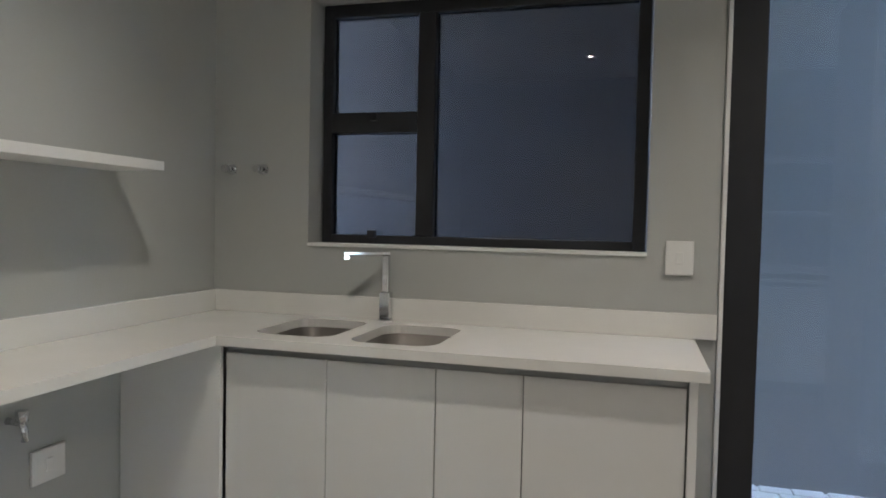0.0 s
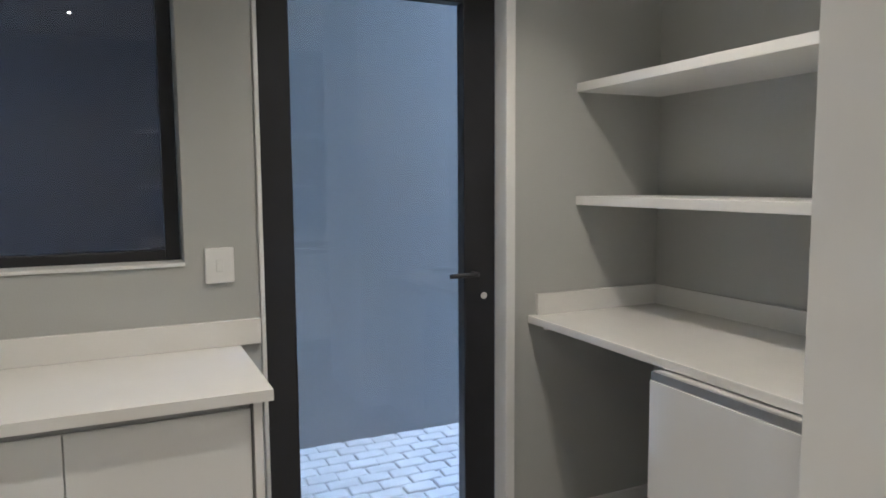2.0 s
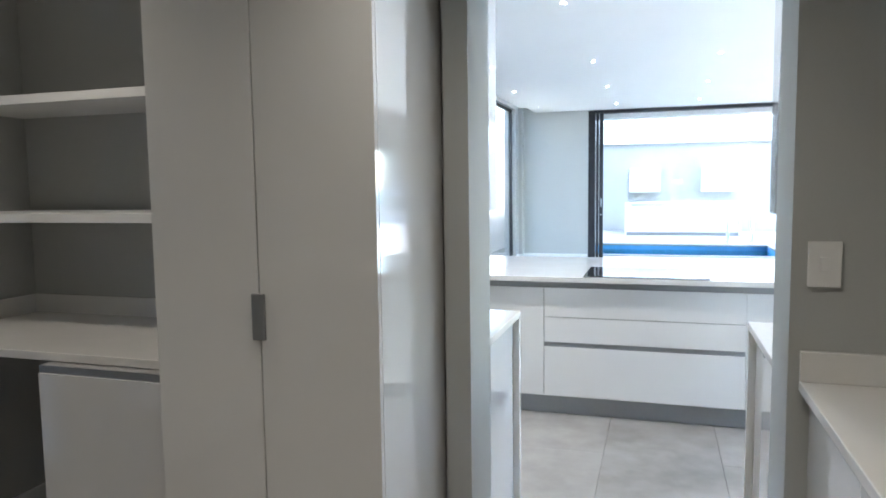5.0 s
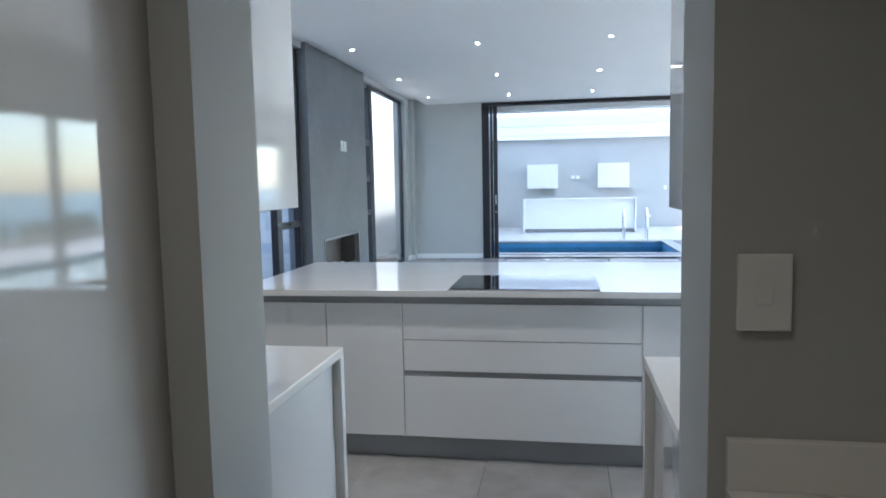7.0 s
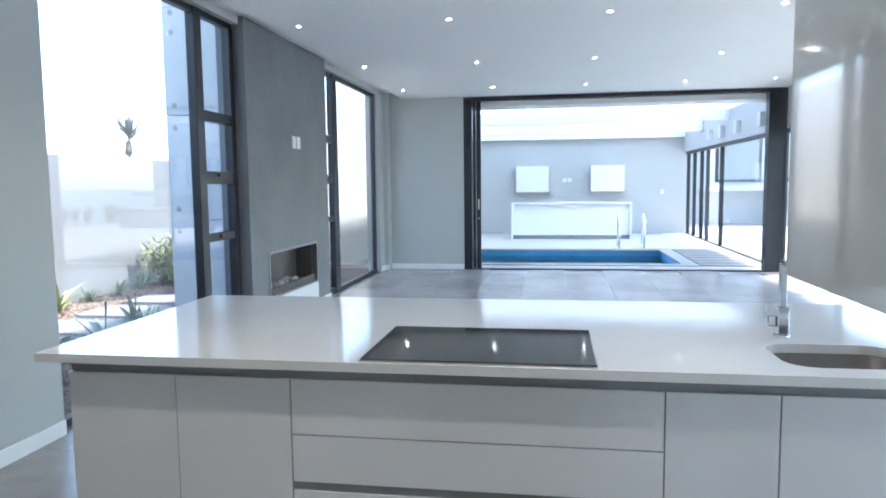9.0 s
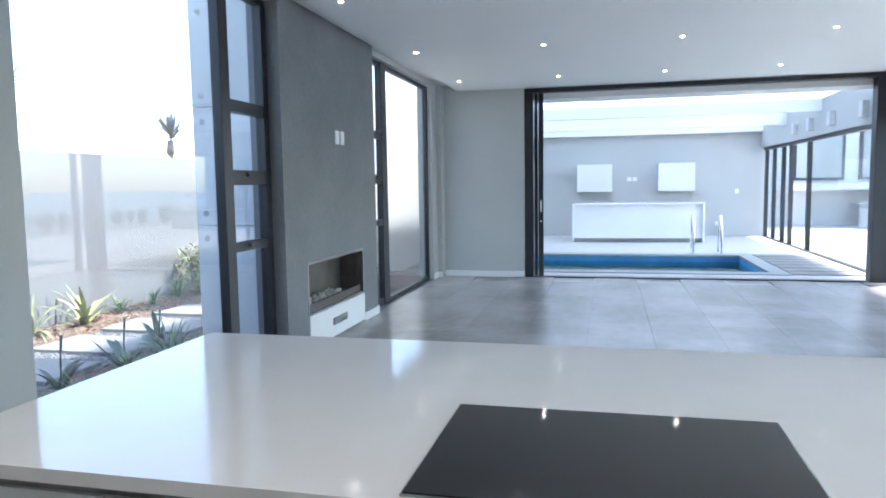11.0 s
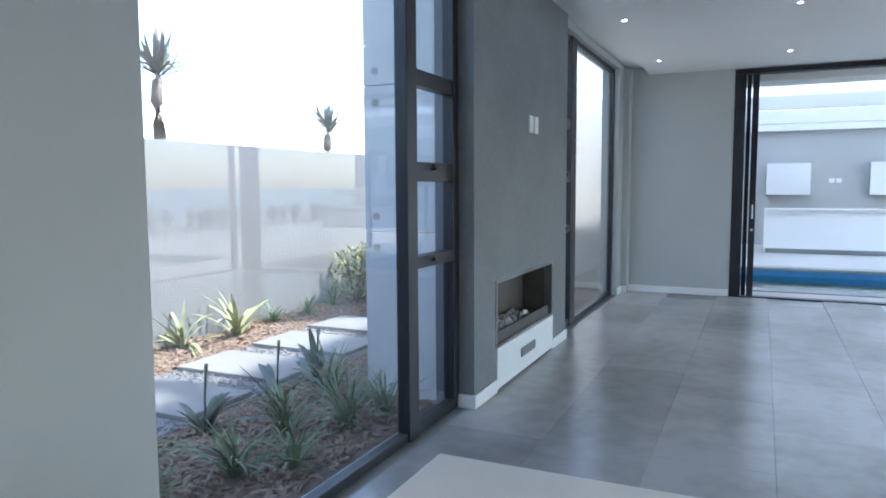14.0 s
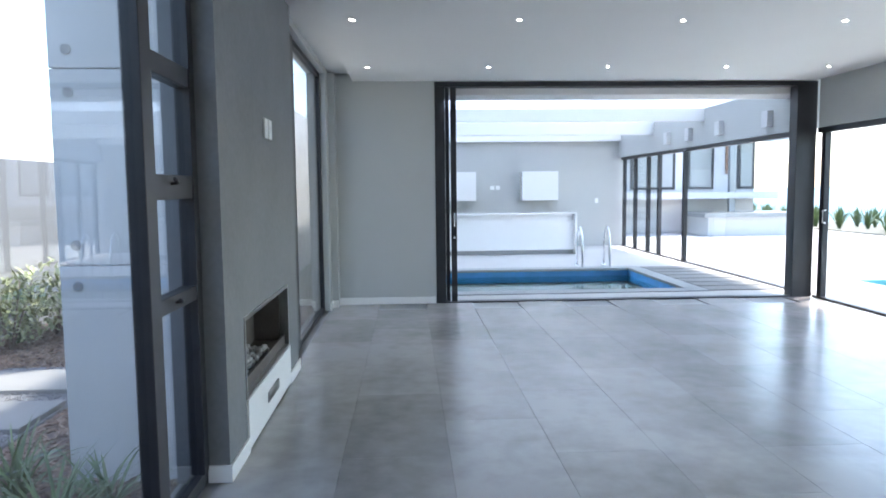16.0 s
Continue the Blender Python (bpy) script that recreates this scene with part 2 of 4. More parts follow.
# ---- structure: kitchen and living room ----
HC, HR = 2.87, 2.97
XE, YS = 13.85, -3.87
bm = bmesh.new()
for a in ((2.6, 5.83, 2.5, 2.72, 0, 3.1), (5.83, 8.34, 2.5, 2.72, 2.9, 3.1), (10.62, 13.4, 2.5, 2.72, 2.9, 3.1), (13.4, 14.05, 2.5, 2.72, 0, 3.1), (13.66, XE, 2.42, 2.5, 0, 2.95)):
    box(bm, *a)
struct("wall_living_north", bm, PAINT, "pale grey painted window wall of the living room")
struct("wall_kitchen_alcove", bx(2.54, 3.0, 1.03, 1.15, 0, HC), PAINT, "grey painted wall behind the wall cupboards")
bm = bmesh.new()
for a in ((2.05, 3.2, -1.45, -1.3, 0, HC), (3.05, 3.2, YS, -1.45, 0, HC)):
    box(bm, *a)
struct("wall_kitchen_south", bm, PAINT, "grey painted kitchen wall")
bm = bmesh.new()
for a in ((XE, 14.05, 1.16, 2.5, 0, 3.1), (XE, 14.05, YS, 1.16, 2.86, 3.1)):
    box(bm, *a)
struct("wall_living_east", bm, PAINT, "pale grey painted wall beside the opening to the pool room")
bm = bmesh.new()
for a in ((3.05, 13.75, YS - 0.2, YS, 2.25, 3.1), (13.98, 22.65, YS - 0.2, YS, 2.25, 2.95)):
    box(bm, *a)
struct("wall_south_lintel", bm, PAINT, "pale grey painted lintel over the terrace doors")
bm = bmesh.new()
for a in ((2.3, XE, YS, 2.2, HC, HC + 0.23), (2.3, XE, 2.2, 2.6, HR, HC + 0.23)):
    box(bm, *a)
struct("ceiling_living", bm, CEIL, "white plastered ceiling with recessed edge strip")
# unseen block added over the roof; keeps the sun off the courtyard wall
struct("courtyard_sun_block", bx(-1.2, 5.0, -1.4, 2.75, 3.3, 6.2), FACADE, "unseen pale block added above the roof to shade the courtyard")
# added overhang, out of view; stops sun patches inside the pool room doors
struct("sun_stop_eave", bx(14.05, 22.85, -5.0, -4.07, 2.95, 3.1), FACADE, "unseen pale eave added to keep the sun off the pool room floor")
struct("roof_slab", bx(-1.2, 14.05, -4.9, 2.75, 3.1, 3.3), FACADE, "pale concrete roof slab")
bm = bmesh.new()
for a in ((2.6, 5.825, 2.484, 2.498, 0, 0.09), (13.832, 13.848, 1.17, 2.42, 0, 0.09), (13.645, 13.66, 2.42, 2.498, 0, 0.09), (13.4, 13.645, 2.484, 2.498, 0, 0.09)):
    box(bm, *a, bevel=0.003)
struct("baseboard_living", bm, WHITE, "white painted skirting board")

# ---- floors ----
floor = struct("floor", bx(-1.2, 14.05, -4.07, 2.72, -0.2, -0.012), GROUT, "grey porcelain tiled floor with thin joints")
bm = bmesh.new()
for a in ((14.05, 14.5, -4.07, 2.72, -0.2, 0), (17.55, 22.65, -4.07, 2.72, -0.2, 0), (14.5, 17.55, -4.07, -3.84, -0.2, 0)):
    box(bm, *a)
struct("floor_pool_room", bm, TERRACE, "pale stone floor around the indoor pool")

# ---- openings ----
def frame_bars(bars, name, label):
    w = thing(name, label, "", kind="structure")
    for nm, a in bars:
        part(nm, bx(*a, bevel=0.004), FRAME, w)
    return w


def pane(w, *a, mat=None):
    p = part("pane", bx(*a), mat or GLASS, w, "clear glass")
    p.visible_shadow = False
    return p


SPACE.y = 0.1
w = frame_bars([("frame_bar", (-0.615, -0.575, 2.6, 2.66, 1.18, 2.12)), ("frame_bar", (0.59, 0.635, 2.6, 2.66, 1.18, 2.12)), ("frame_bar", (-0.575, 0.59, 2.6, 2.66, 1.18, 1.215)), ("frame_bar", (-0.575, 0.59, 2.6, 2.66, 2.07, 2.12)),
                ("mullion", (-0.22, -0.15, 2.595, 2.665, 1.215, 2.07)), ("transom", (-0.575, -0.22, 2.595, 2.665, 1.615, 1.695))], "window_1", "charcoal aluminium scullery window with dark glass")
for a in ((-0.575, -0.22, 2.625, 2.631, 1.215, 1.615), (-0.575, -0.22, 2.625, 2.631, 1.695, 2.07), (-0.15, 0.59, 2.625, 2.631, 1.215, 2.07)):
    pane(w, *a, mat=TINT)
part("window_sill", bx(-0.625, 0.64, 2.492, 2.6, 1.17, 1.182, bevel=0.002), WHITE, w, "white painted sill")
for zc in (1.66, 1.205):
    part("catch", bx(-0.41, -0.38, 2.57, 2.6, zc, zc + 0.03, bevel=0.004), FRAME, w)

d = thing("door_1", "charcoal framed fully glazed scullery door, closed", "", kind="structure")
for nm, a in (("stile", (0.887, 1.005, 2.56, 2.62, 0.0, 2.18)), ("stile", (1.665, 1.8, 2.56, 2.62, 0.0, 2.18)), ("rail", (1.005, 1.665, 2.56, 2.62, 2.1, 2.18)), ("rail", (1.005, 1.665, 2.56, 2.62, 0.0, 0.1))):
    part(nm, bx(*a, bevel=0.004), FRAME, d)
pane(d, 1.005, 1.665, 2.588, 2.594, 0.1, 2.1)
h = part("door_handle", tube(bmesh.new(), [(1.7, 2.56, 1.075), (1.7, 2.515, 1.075), (1.69, 2.508, 1.075), (1.58, 2.505, 1.075)], 0.009), FRAME, d, "dark lever handle")
part("lock_cylinder", tube(bmesh.new(), [(1.745, 2.562, 0.985), (1.745, 2.548, 0.985)], 0.014), CHROME, d, "steel lock cylinder")

SPACE.y = 0

# living room, garden side
def garden_window(name, label, xa, xb, sash_first):
    w = thing(name, label, "", kind="structure")
    y0, y1 = 2.565, 2.63
    s0, s1 = (xa, xa + 0.58) if sash_first else (xb - 0.6, xb - 0.02)
    g0, g1 = (xa + 0.78, xb) if sash_first else (xa, xb - 0.72)
    p0, p1 = (s1, g0) if sash_first else (g1, s0)
    part("post", bx(p0, p1, y0 - 0.012, y1, 0, 2.9, bevel=0.004), FRAME, w)
    for nm, a in (("frame_bar", (g0, g1, y0, y1, 0, 0.05)), ("frame_bar", (g0, g1, y0, y1, 2.85, 2.9)), ("frame_bar", (g1 - 0.05 if sash_first else g0, g1 if sash_first else g0 + 0.03, y0, y1, 0.05, 2.85)), ("frame_bar", (s0, s1, y0, y1, 0, 0.07)), ("frame_bar", (s0, s1, y0, y1, 2.85, 2.9))):
        part(nm, bx(*a, bevel=0.003), FRAME, w)
    e0, e1 = s0 + (0.16 if sash_first else 0.0), s1 - (0.0 if sash_first else 0.08)
    part("sash_stile", bx(e1 if not sash_first else s0, s1 if not sash_first else e0, y0 - 0.01, y1, 0.07, 2.85, bevel=0.004), FRAME, w)
    lv = [0.07, 0.965, 1.035, 1.46, 1.57, 1.99, 2.08, 2.85]
    for a, b in ((1, 2), (3, 4), (5, 6)):
        part("transom", bx(e0, e1, y0 - 0.005, y1, lv[a], lv[b], bevel=0.003), FRAME, w)
    for a, b in ((0, 1), (2, 3), (4, 5), (6, 7)):
        pane(w, e0, e1, 2.588, 2.594, lv[a], lv[b])
    pane(w, g0 + (0 if sash_first else 0.03), g1 - (0.05 if sash_first else 0), 2.588, 2.594, 0.05, 2.85)
    for z in (1.0, 1.53):
        part("window_catch", tube(bmesh.new(), [(e0 + 0.2, y0 - 0.005, z), (e0 + 0.2, y0 - 0.035, z + 0.005), (e0 + 0.13, y0 - 0.045, z + 0.02)], 0.008), FRAME, w)
    return w


garden_window("window_2", "tall charcoal framed garden window with opening side lights", 5.83, 8.36, False)
garden_window("window_3", "tall charcoal framed garden window beside the fireplace", 10.6, 13.4, True)

# sliding opening to the pool room
w = frame_bars([("frame_bar", (XE - 0.02, 14.0, -3.62, 1.16, 2.8, 2.86)), ("frame_bar", (XE - 0.01, 14.0, 1.03, 1.16, 0, 2.8)), ("track", (XE + 0.01, 14.0, -3.62, 1.03, -0.005, 0.012)),
                ("stile", (XE + 0.04, XE + 0.09, 0.88, 0.955, 0.012, 2.8)), ("stile", (XE + 0.1, XE + 0.14, 0.97, 1.02, 0.012, 2.8)), ("corner_post", (XE - 0.02, 14.02, -3.89, -3.62, 0, 2.86))], "door_2", "charcoal sliding doors pushed open to the pool room")
part("door_handle", bx(XE + 0.02, XE + 0.04, 0.905, 0.925, 1.0, 1.18, bevel=0.004), CHROME, w, "chrome pull handle")
part("lock_cylinder", tube(bmesh.new(), [(XE + 0.04, 0.915, 0.86), (XE + 0.025, 0.915, 0.86)], 0.015), CHROME, w)


def terrace_door(name, label, x0, x1, posts, opened=()):
    w = thing(name, label, "", kind="structure")
    y0, y1 = YS - 0.14, YS - 0.04
    part("head", bx(x0, x1, y0, y1, 2.18, 2.25, bevel=0.004), FRAME, w)
    part("track", bx(x0, x1, y0, y1, -0.004, 0.02, bevel=0.003), FRAME, w)
    for p in posts:
        part("stile", bx(p - 0.045, p + 0.045, y0 + 0.01, y1 - 0.01, 0.02, 2.18, bevel=0.004), FRAME, w)
    for a, b in zip(posts, posts[1:]):
        if (a, b) not in opened:
            pane(w, a + 0.045, b - 0.045, YS - 0.094, YS - 0.088, 0.02, 2.18)
    return w


dw = terrace_door("door_3", "charcoal framed sliding terrace doors of the living room", 3.2, 13.84, [3.25, 5.5, 7.6, 9.7, 11.8, 13.72])
part("door_handle", tube(bmesh.new(), [(13.6, YS - 0.04, 1.0), (13.6, YS - 0.0, 1.01), (13.6, YS - 0.0, 1.16), (13.6, YS - 0.04, 1.17)], 0.01), WHITE, dw, "pale D handle")
terrace_door("door_4", "charcoal framed sliding doors of the pool room", 14.02, 18.5, [14.12, 18.35])
terrace_door("door_5", "charcoal framed folding doors at the pool room end", 18.5, 22.35, [19.75, 20.45, 21.35, 22.2])

# ---- pool room ----
struct("wall_pool_east", bx(22.45, 22.65, -4.07, 2.72, 0, 2.95), PAINT, "pale grey painted end wall of the pool room")
struct("wall_pool_north", bx(14.05, 22.45, 2.6, 2.8, 0, 2.95), PAINT, "pale grey painted pool room wall")
bm = bmesh.new()
for a in ((14.05, 14.6, YS, 2.6, 2.72, 2.9), (19.9, 20.1, YS, 2.6, 2.64, 2.9), (17.3, 17.45, YS, 2.6, 2.68, 2.9), (22.25, 22.45, YS, 2.6, 2.66, 2.9)):
    box(bm, *a)
struct("ceiling_pool_beams", bm, CEIL, "white pool room ceiling beams")
struct("ceiling_pool_sheet", bx(14.05, 22.45, YS, 2.6, 2.9, 2.91), OPAL, "translucent pale blue roof sheeting")
pool = thing("indoor_pool", "bright blue tiled indoor swimming pool with grey coping", "pool", (16.0, 0, -0.1), kind="structure")
bm = bmesh.new()
for a in ((14.5, 17.55, -2.6, 2.7, -1.35, -1.3), (14.5, 14.55, -2.6, 2.7, -1.3, -0.03), (17.5, 17.55, -2.6, 2.7, -1.3, -0.03), (14.5, 17.55, -2.6, -2.55, -1.3, -0.03)):
    box(bm, *a)
part("basin", bm, POOLTILE, pool)
part("water", bx(14.55, 17.5, -2.55, 2.7, -0.15, -0.14), WATER, pool, "clear still water").visible_shadow = False
bm = bmesh.new()
for a in ((14.45, 14.75, -2.78, 2.6, -0.03, 0.015), (17.35, 17.65, -2.78, 2.6, -0.03, 0.015), (14.75, 17.35, -2.78, -2.52, -0.03, 0.015)):
    box(bm, *a, bevel=0.006)
part("coping", bm, COPING, pool, "grey stone coping")
struct("pool_surround", bx(14.5, 17.55, -3.84, -2.78, -0.2, -0.04), GRAVEL, "dark gravel between the paving strips")
ps = struct("pavement_strips", bx(14.5, 17.6, -3.84, -2.79, -0.039, -0.03), GRAVEL, "pale paving strips beside the pool")
for k in range(7):
    part("paver", bx(14.52 + k * 0.44, 14.52 + k * 0.44 + 0.38, -3.82, -2.8, -0.03, 0.012, bevel=0.005), PAVER, ps)


def pool_ladder(x, ya, yb, z, label, g):
    t = thing("pool_handrail", label, "handrail", (x, (ya + yb) / 2, z), g)
    for y in (ya, yb):
        pts = [(x + 0.25, y, z), (x + 0.25, y, z + 0.45), (x + 0.2, y, z + 0.66), (x + 0.1, y, z + 0.75), (x - 0.02, y, z + 0.74), (x - 0.12, y, z + 0.6), (x - 0.16, y, z + 0.3), (x - 0.16, y, z - 0.5)]
        part("rail", tube(bmesh.new(), pts, 0.021), CHROME, t)
        part("flange", tube(bmesh.new(), [(x + 0.25, y, z), (x + 0.25, y, z + 0.02)], 0.045, 16), CHROME, t)
    return t


pool_ladder(17.75, -1.72, -2.24, 0.0, "chrome pool handrails at the indoor pool edge", "pool rails")

bar = thing("bar_counter", "white bar counter with waterfall ends in the pool room", "counter", (20.5, -0.7, 0))
part("worktop", bx(20.2, 20.82, -2.26, 0.76, 0.9, 0.94, bevel=0.004), QUARTZ, bar)
part("end_panel", bx(20.2, 20.8, -2.26, -2.215, 0, 0.9, bevel=0.003), QUARTZ, bar)
part("end_panel", bx(20.2, 20.8, 0.715, 0.76, 0, 0.9, bevel=0.003), QUARTZ, bar)
part("front_panel", bx(20.32, 20.35, -2.215, 0.715, 0.1, 0.9), LACQUER, bar)
part("plinth", bx(20.36, 20.4, -2.215, 0.715, 0, 0.1), SLOT, bar, "grey recessed plinth")
for a, b in ((0.73, -0.18), (-1.34, -2.25)):
    c = thing("wall_cupboard", "white wall cupboard above the pool room bar", "cupboard", (22.3, (a + b) / 2, 1.2), "pool room cupboards")
    part("body", bx(22.13, 22.45, b, a, 1.19, 1.91, bevel=0.004), LACQUER, c)
    part("door", bx(22.11, 22.128, b + 0.002, a - 0.002, 1.19, 1.91, bevel=0.003), LACQUER, c)


def plate(name, label, cat, x0, x1, y0, y1, z0, z1, axis, sockets=0, g=""):
    t = thing(name, label, cat, ((x0 + x1) / 2, (y0 + y1) / 2, z0), g)
    part("faceplate", bx(x0, x1, y0, y1, z0, z1, bevel=0.003), WHITE, t)
    cx, cy, cz = (x0 + x1) / 2, (y0 + y1) / 2, (z0 + z1) / 2
    if axis == "y":
        part("rocker", bx(cx - 0.012, cx + 0.012, y0 - 0.003, y0 + 0.002, cz - 0.02, cz + 0.02, bevel=0.002), WHITE, t)
    elif axis == "-x":
        part("rocker", bx(x0 - 0.003, x0 + 0.002, cy - 0.012, cy + 0.012, cz - 0.02, cz + 0.02, bevel=0.002), WHITE, t)
    else:
        part("rocker", bx(x1 - 0.002, x1 + 0.003, cy - 0.012, cy + 0.012, cz - 0.02, cz + 0.02, bevel=0.002), WHITE, t)
    return t


plate("wall_socket", "white double wall socket above the bar", "socket", 22.438, 22.45, -0.82, -0.71, 1.46, 1.56, "-x")
plate("wall_socket", "white double wall socket above the bar", "socket", 22.438, 22.45, -0.68, -0.57, 1.46, 1.56, "-x")
plate("light_switch", "white light switch by the folding doors", "switch", 22.438, 22.45, -3.35, -3.27, 1.1, 1.22, "-x")
plate("wall_socket", "white low wall socket in the pool room", "socket", 22.438, 22.45, -2.9, -2.8, 0.28, 0.38, "-x")
for k, xx in enumerate((15.0, 16.6, 17.9, 19.0)):
    t = thing("wall_light", "small white box wall light on the lintel", "wall light", (xx, YS, 2.4), "lintel wall lights")
    part("housing", bx(xx - 0.09, xx + 0.09, YS, YS + 0.09, 2.36, 2.6, bevel=0.006), CONCRETE, t)

# ---- fireplace ----
bm = bmesh.new()
X0, X1, Y0, Y1 = 8.34, 10.6, 2.45, 2.72
for a in ((X0, 8.74, Y0, Y1, 0, HR), (10.13, X1, Y0, Y1, 0, HR), (8.74, 10.13, Y0, Y1, 0.77, HR), (8.74, 10.13, Y0 + 0.02, Y1, 0, 0.31)):
    box(bm, *a)
struct("chimney_breast", bm, CHARCOAL, "charcoal plastered chimney breast with gas fire recess")
fp = thing("gas_fireplace", "steel framed gas fireplace recess with pale pebbles", "fireplace", (9.43, 2.5, 0.31))
bm = bmesh.new()
for a in ((8.73, 8.755, Y0 - 0.006, Y0 + 0.06, 0.31, 0.785), (10.115, 10.14, Y0 - 0.006, Y0 + 0.06, 0.31, 0.785), (8.755, 10.115, Y0 - 0.006, Y0 + 0.06, 0.76, 0.785), (8.755, 10.115, Y0 - 0.006, Y0 + 0.06, 0.31, 0.325)):
    box(bm, *a)
part("surround", bm, STEEL, fp, "brushed steel surround")
bm = bmesh.new()
for a in ((8.755, 10.115, 2.70, 2.715, 0.325, 0.76), (8.755, 8.77, 2.51, 2.70, 0.325, 0.76), (10.1, 10.115, 2.51, 2.70, 0.325, 0.76), (8.77, 10.1, 2.51, 2.70, 0.745, 0.76), (8.77, 10.1, 2.51, 2.70, 0.325, 0.36)):
    box(bm, *a)
part("firebox", bm, SOOT, fp, "dark steel firebox")
part("glass_lip", bx(8.76, 10.11, 2.475, 2.49, 0.325, 0.4), SOOT, fp)
rng = random.Random(4)
bm = bmesh.new()
for k in range(110):
    m = pose(rng.uniform(8.85, 9.7), rng.uniform(2.52, 2.66), 0.375 + rng.uniform(0, 0.035), rng.uniform(0, 90), rng.uniform(0, 90), rng.uniform(0, 180)) @ Matrix.Diagonal((rng.uniform(0.02, 0.035), rng.uniform(0.015, 0.026), rng.uniform(0.012, 0.02), 1))
    bmesh.ops.create_icosphere(bm, subdivisions=1, radius=1, matrix=m)
tagged(part("pebbles", bm, PEBBLE, fp, "pale grey pebbles"), kind="stuff")
pn = thing("fireplace_panel", "white painted access panel under the fireplace", "panel", (9.43, 2.45, 0))
part("board", bx(8.735, 10.135, 2.436, 2.468, 0.02, 0.308, bevel=0.003), WHITE, pn)
vent = part("vent", bx(9.25, 9.6, 2.43, 2.437, 0.13, 0.2, bevel=0.002), SLOT, pn, "small grey louvred vent")
for k in range(4):
    part("slat", bx(9.26, 9.59, 2.424, 2.431, 0.137 + k * 0.016, 0.146 + k * 0.016), STEEL, vent)
bm = bmesh.new()
for a in ((8.325, 8.34, 2.44, 2.56, 0, 0.09), (8.325, 8.735, 2.435, 2.449, 0, 0.09), (10.135, 10.615, 2.435, 2.449, 0, 0.09), (10.6, 10.615, 2.449, 2.56, 0, 0.09)):
    box(bm, *a, bevel=0.003)
struct("baseboard_chimney", bm, WHITE, "white skirting around the chimney breast")
plate("wall_socket", "white wall socket high on the chimney breast", "socket", 9.45, 9.54, 2.438, 2.45, 1.84, 1.97, "y", g="chimney sockets")
plate("wall_socket", "white wall socket high on the chimney breast", "socket", 9.58, 9.67, 2.438, 2.45, 1.84, 1.97, "y", g="chimney sockets")

# ---- downlights ----
def downlight(x, y, z, glow, watts, color, label):
    t = thing("downlight", label, "downlight", (x, y, z), "ceiling downlights")
    bm = bmesh.new()
    r = bmesh.ops.create_circle(bm, radius=0.034, segments=24, matrix=Matrix.Translation((x, y, z - 0.004)))
    ring = bmesh.ops.extrude_edge_only(bm, edges=bm.edges[:])
    vs = [v for v in ring["geom"] if isinstance(v, bmesh.types.BMVert)]
    for v in vs:
        d = Vector((v.co.x - x, v.co.y - y, 0)).normalized()
        v.co = Vector((x, y, z - 0.001)) + d * 0.018
    part("bezel", bm, WHITE, t, "white ring")
    bm = bmesh.new()
    bmesh.ops.create_circle(bm, cap_ends=True, radius=0.018, segments=20, matrix=Matrix.Translation((x, y, z - 0.002)))
    part("lens", bm, glow, t, "lit lens")
    if watts:
        l = new("downlight_beam", bpy.data.lights.new("downlight_beam", "SPOT"))
        l.data.energy, l.data.color, l.data.spot_size, l.data.spot_blend, l.data.shadow_soft_size = watts, color, radians(125), 0.9, 0.04
        l.location = Vector((x, y, z - 0.03)) + SPACE
    return t


for x in (8.42, 10.62, 12.82):
    for y in (1.95, 0.58, -0.79, -2.18, -3.4):
        downlight(x, y, HC, LAMPGLOW, 0, (1, 0.9, 0.8), "small lit recessed ceiling downlight")
for x, y in ((5.7, 1.93), (5.7, 0.57), (5.7, -0.8), (3.7, 1.6), (3.7, -0.2), (3.7, -1.9)):
    downlight(x, y, HC, LAMPGLOW, 6 if x < 4 and y > -1 else 0, (1, 0.93, 0.85), "small lit recessed ceiling downlight")
SPACE.y = 0.1
for x, y in ((-0.1, 1.25), (1.5, 1.75), (0.2, -0.4), (1.35, 0.0)):
    downlight(x, y, H1, WARMGLOW, 1.9, (1.0, 0.9, 0.76), "warm lit recessed scullery downlight")


# ---- scullery furniture ----
def rounded_rect(x0, x1, y0, y1, r, n=5):
    out = []
    for cx, cy, a0 in ((x1 - r, y1 - r, 0), (x0 + r, y1 - r, 90), (x0 + r, y0 + r, 180), (x1 - r, y0 + r, 270)):
        for k in range(n + 1):
            a = radians(a0 + 90 * k / n)
            out.append((cx + r * math.cos(a), cy + r * math.sin(a)))
    return out


def holed_top(x0, x1, y0, y1, z0, z1, holes):
    """A worktop slab with rounded cut-outs."""
    bm = bmesh.new()
    loops = [[(x0, y0), (x1, y0), (x1, y1), (x0, y1)]] + [rounded_rect(*h) for h in holes]
    for z in (z0, z1):
        edges = []
        for lp in loops:
            vs = [bm.verts.new((x, y, z)) for x, y in lp]
            edges += [bm.edges.new((vs[i], vs[(i + 1) % len(vs)])) for i in range(len(vs))]
        bmesh.ops.triangle_fill(bm, use_beauty=True, edges=edges)
    bm.verts.ensure_lookup_table()
    n = sum(len(l) for l in loops)
    o = 0
    for lp in loops:
        for i in range(len(lp)):
            j = (i + 1) % len(lp)
            a, b = bm.verts[o + i], bm.verts[o + j]
            c, d2 = bm.verts[o + j + n], bm.verts[o + i + n]
            bm.faces.new((a, b, c, d2))
        o += len(lp)
    return bm


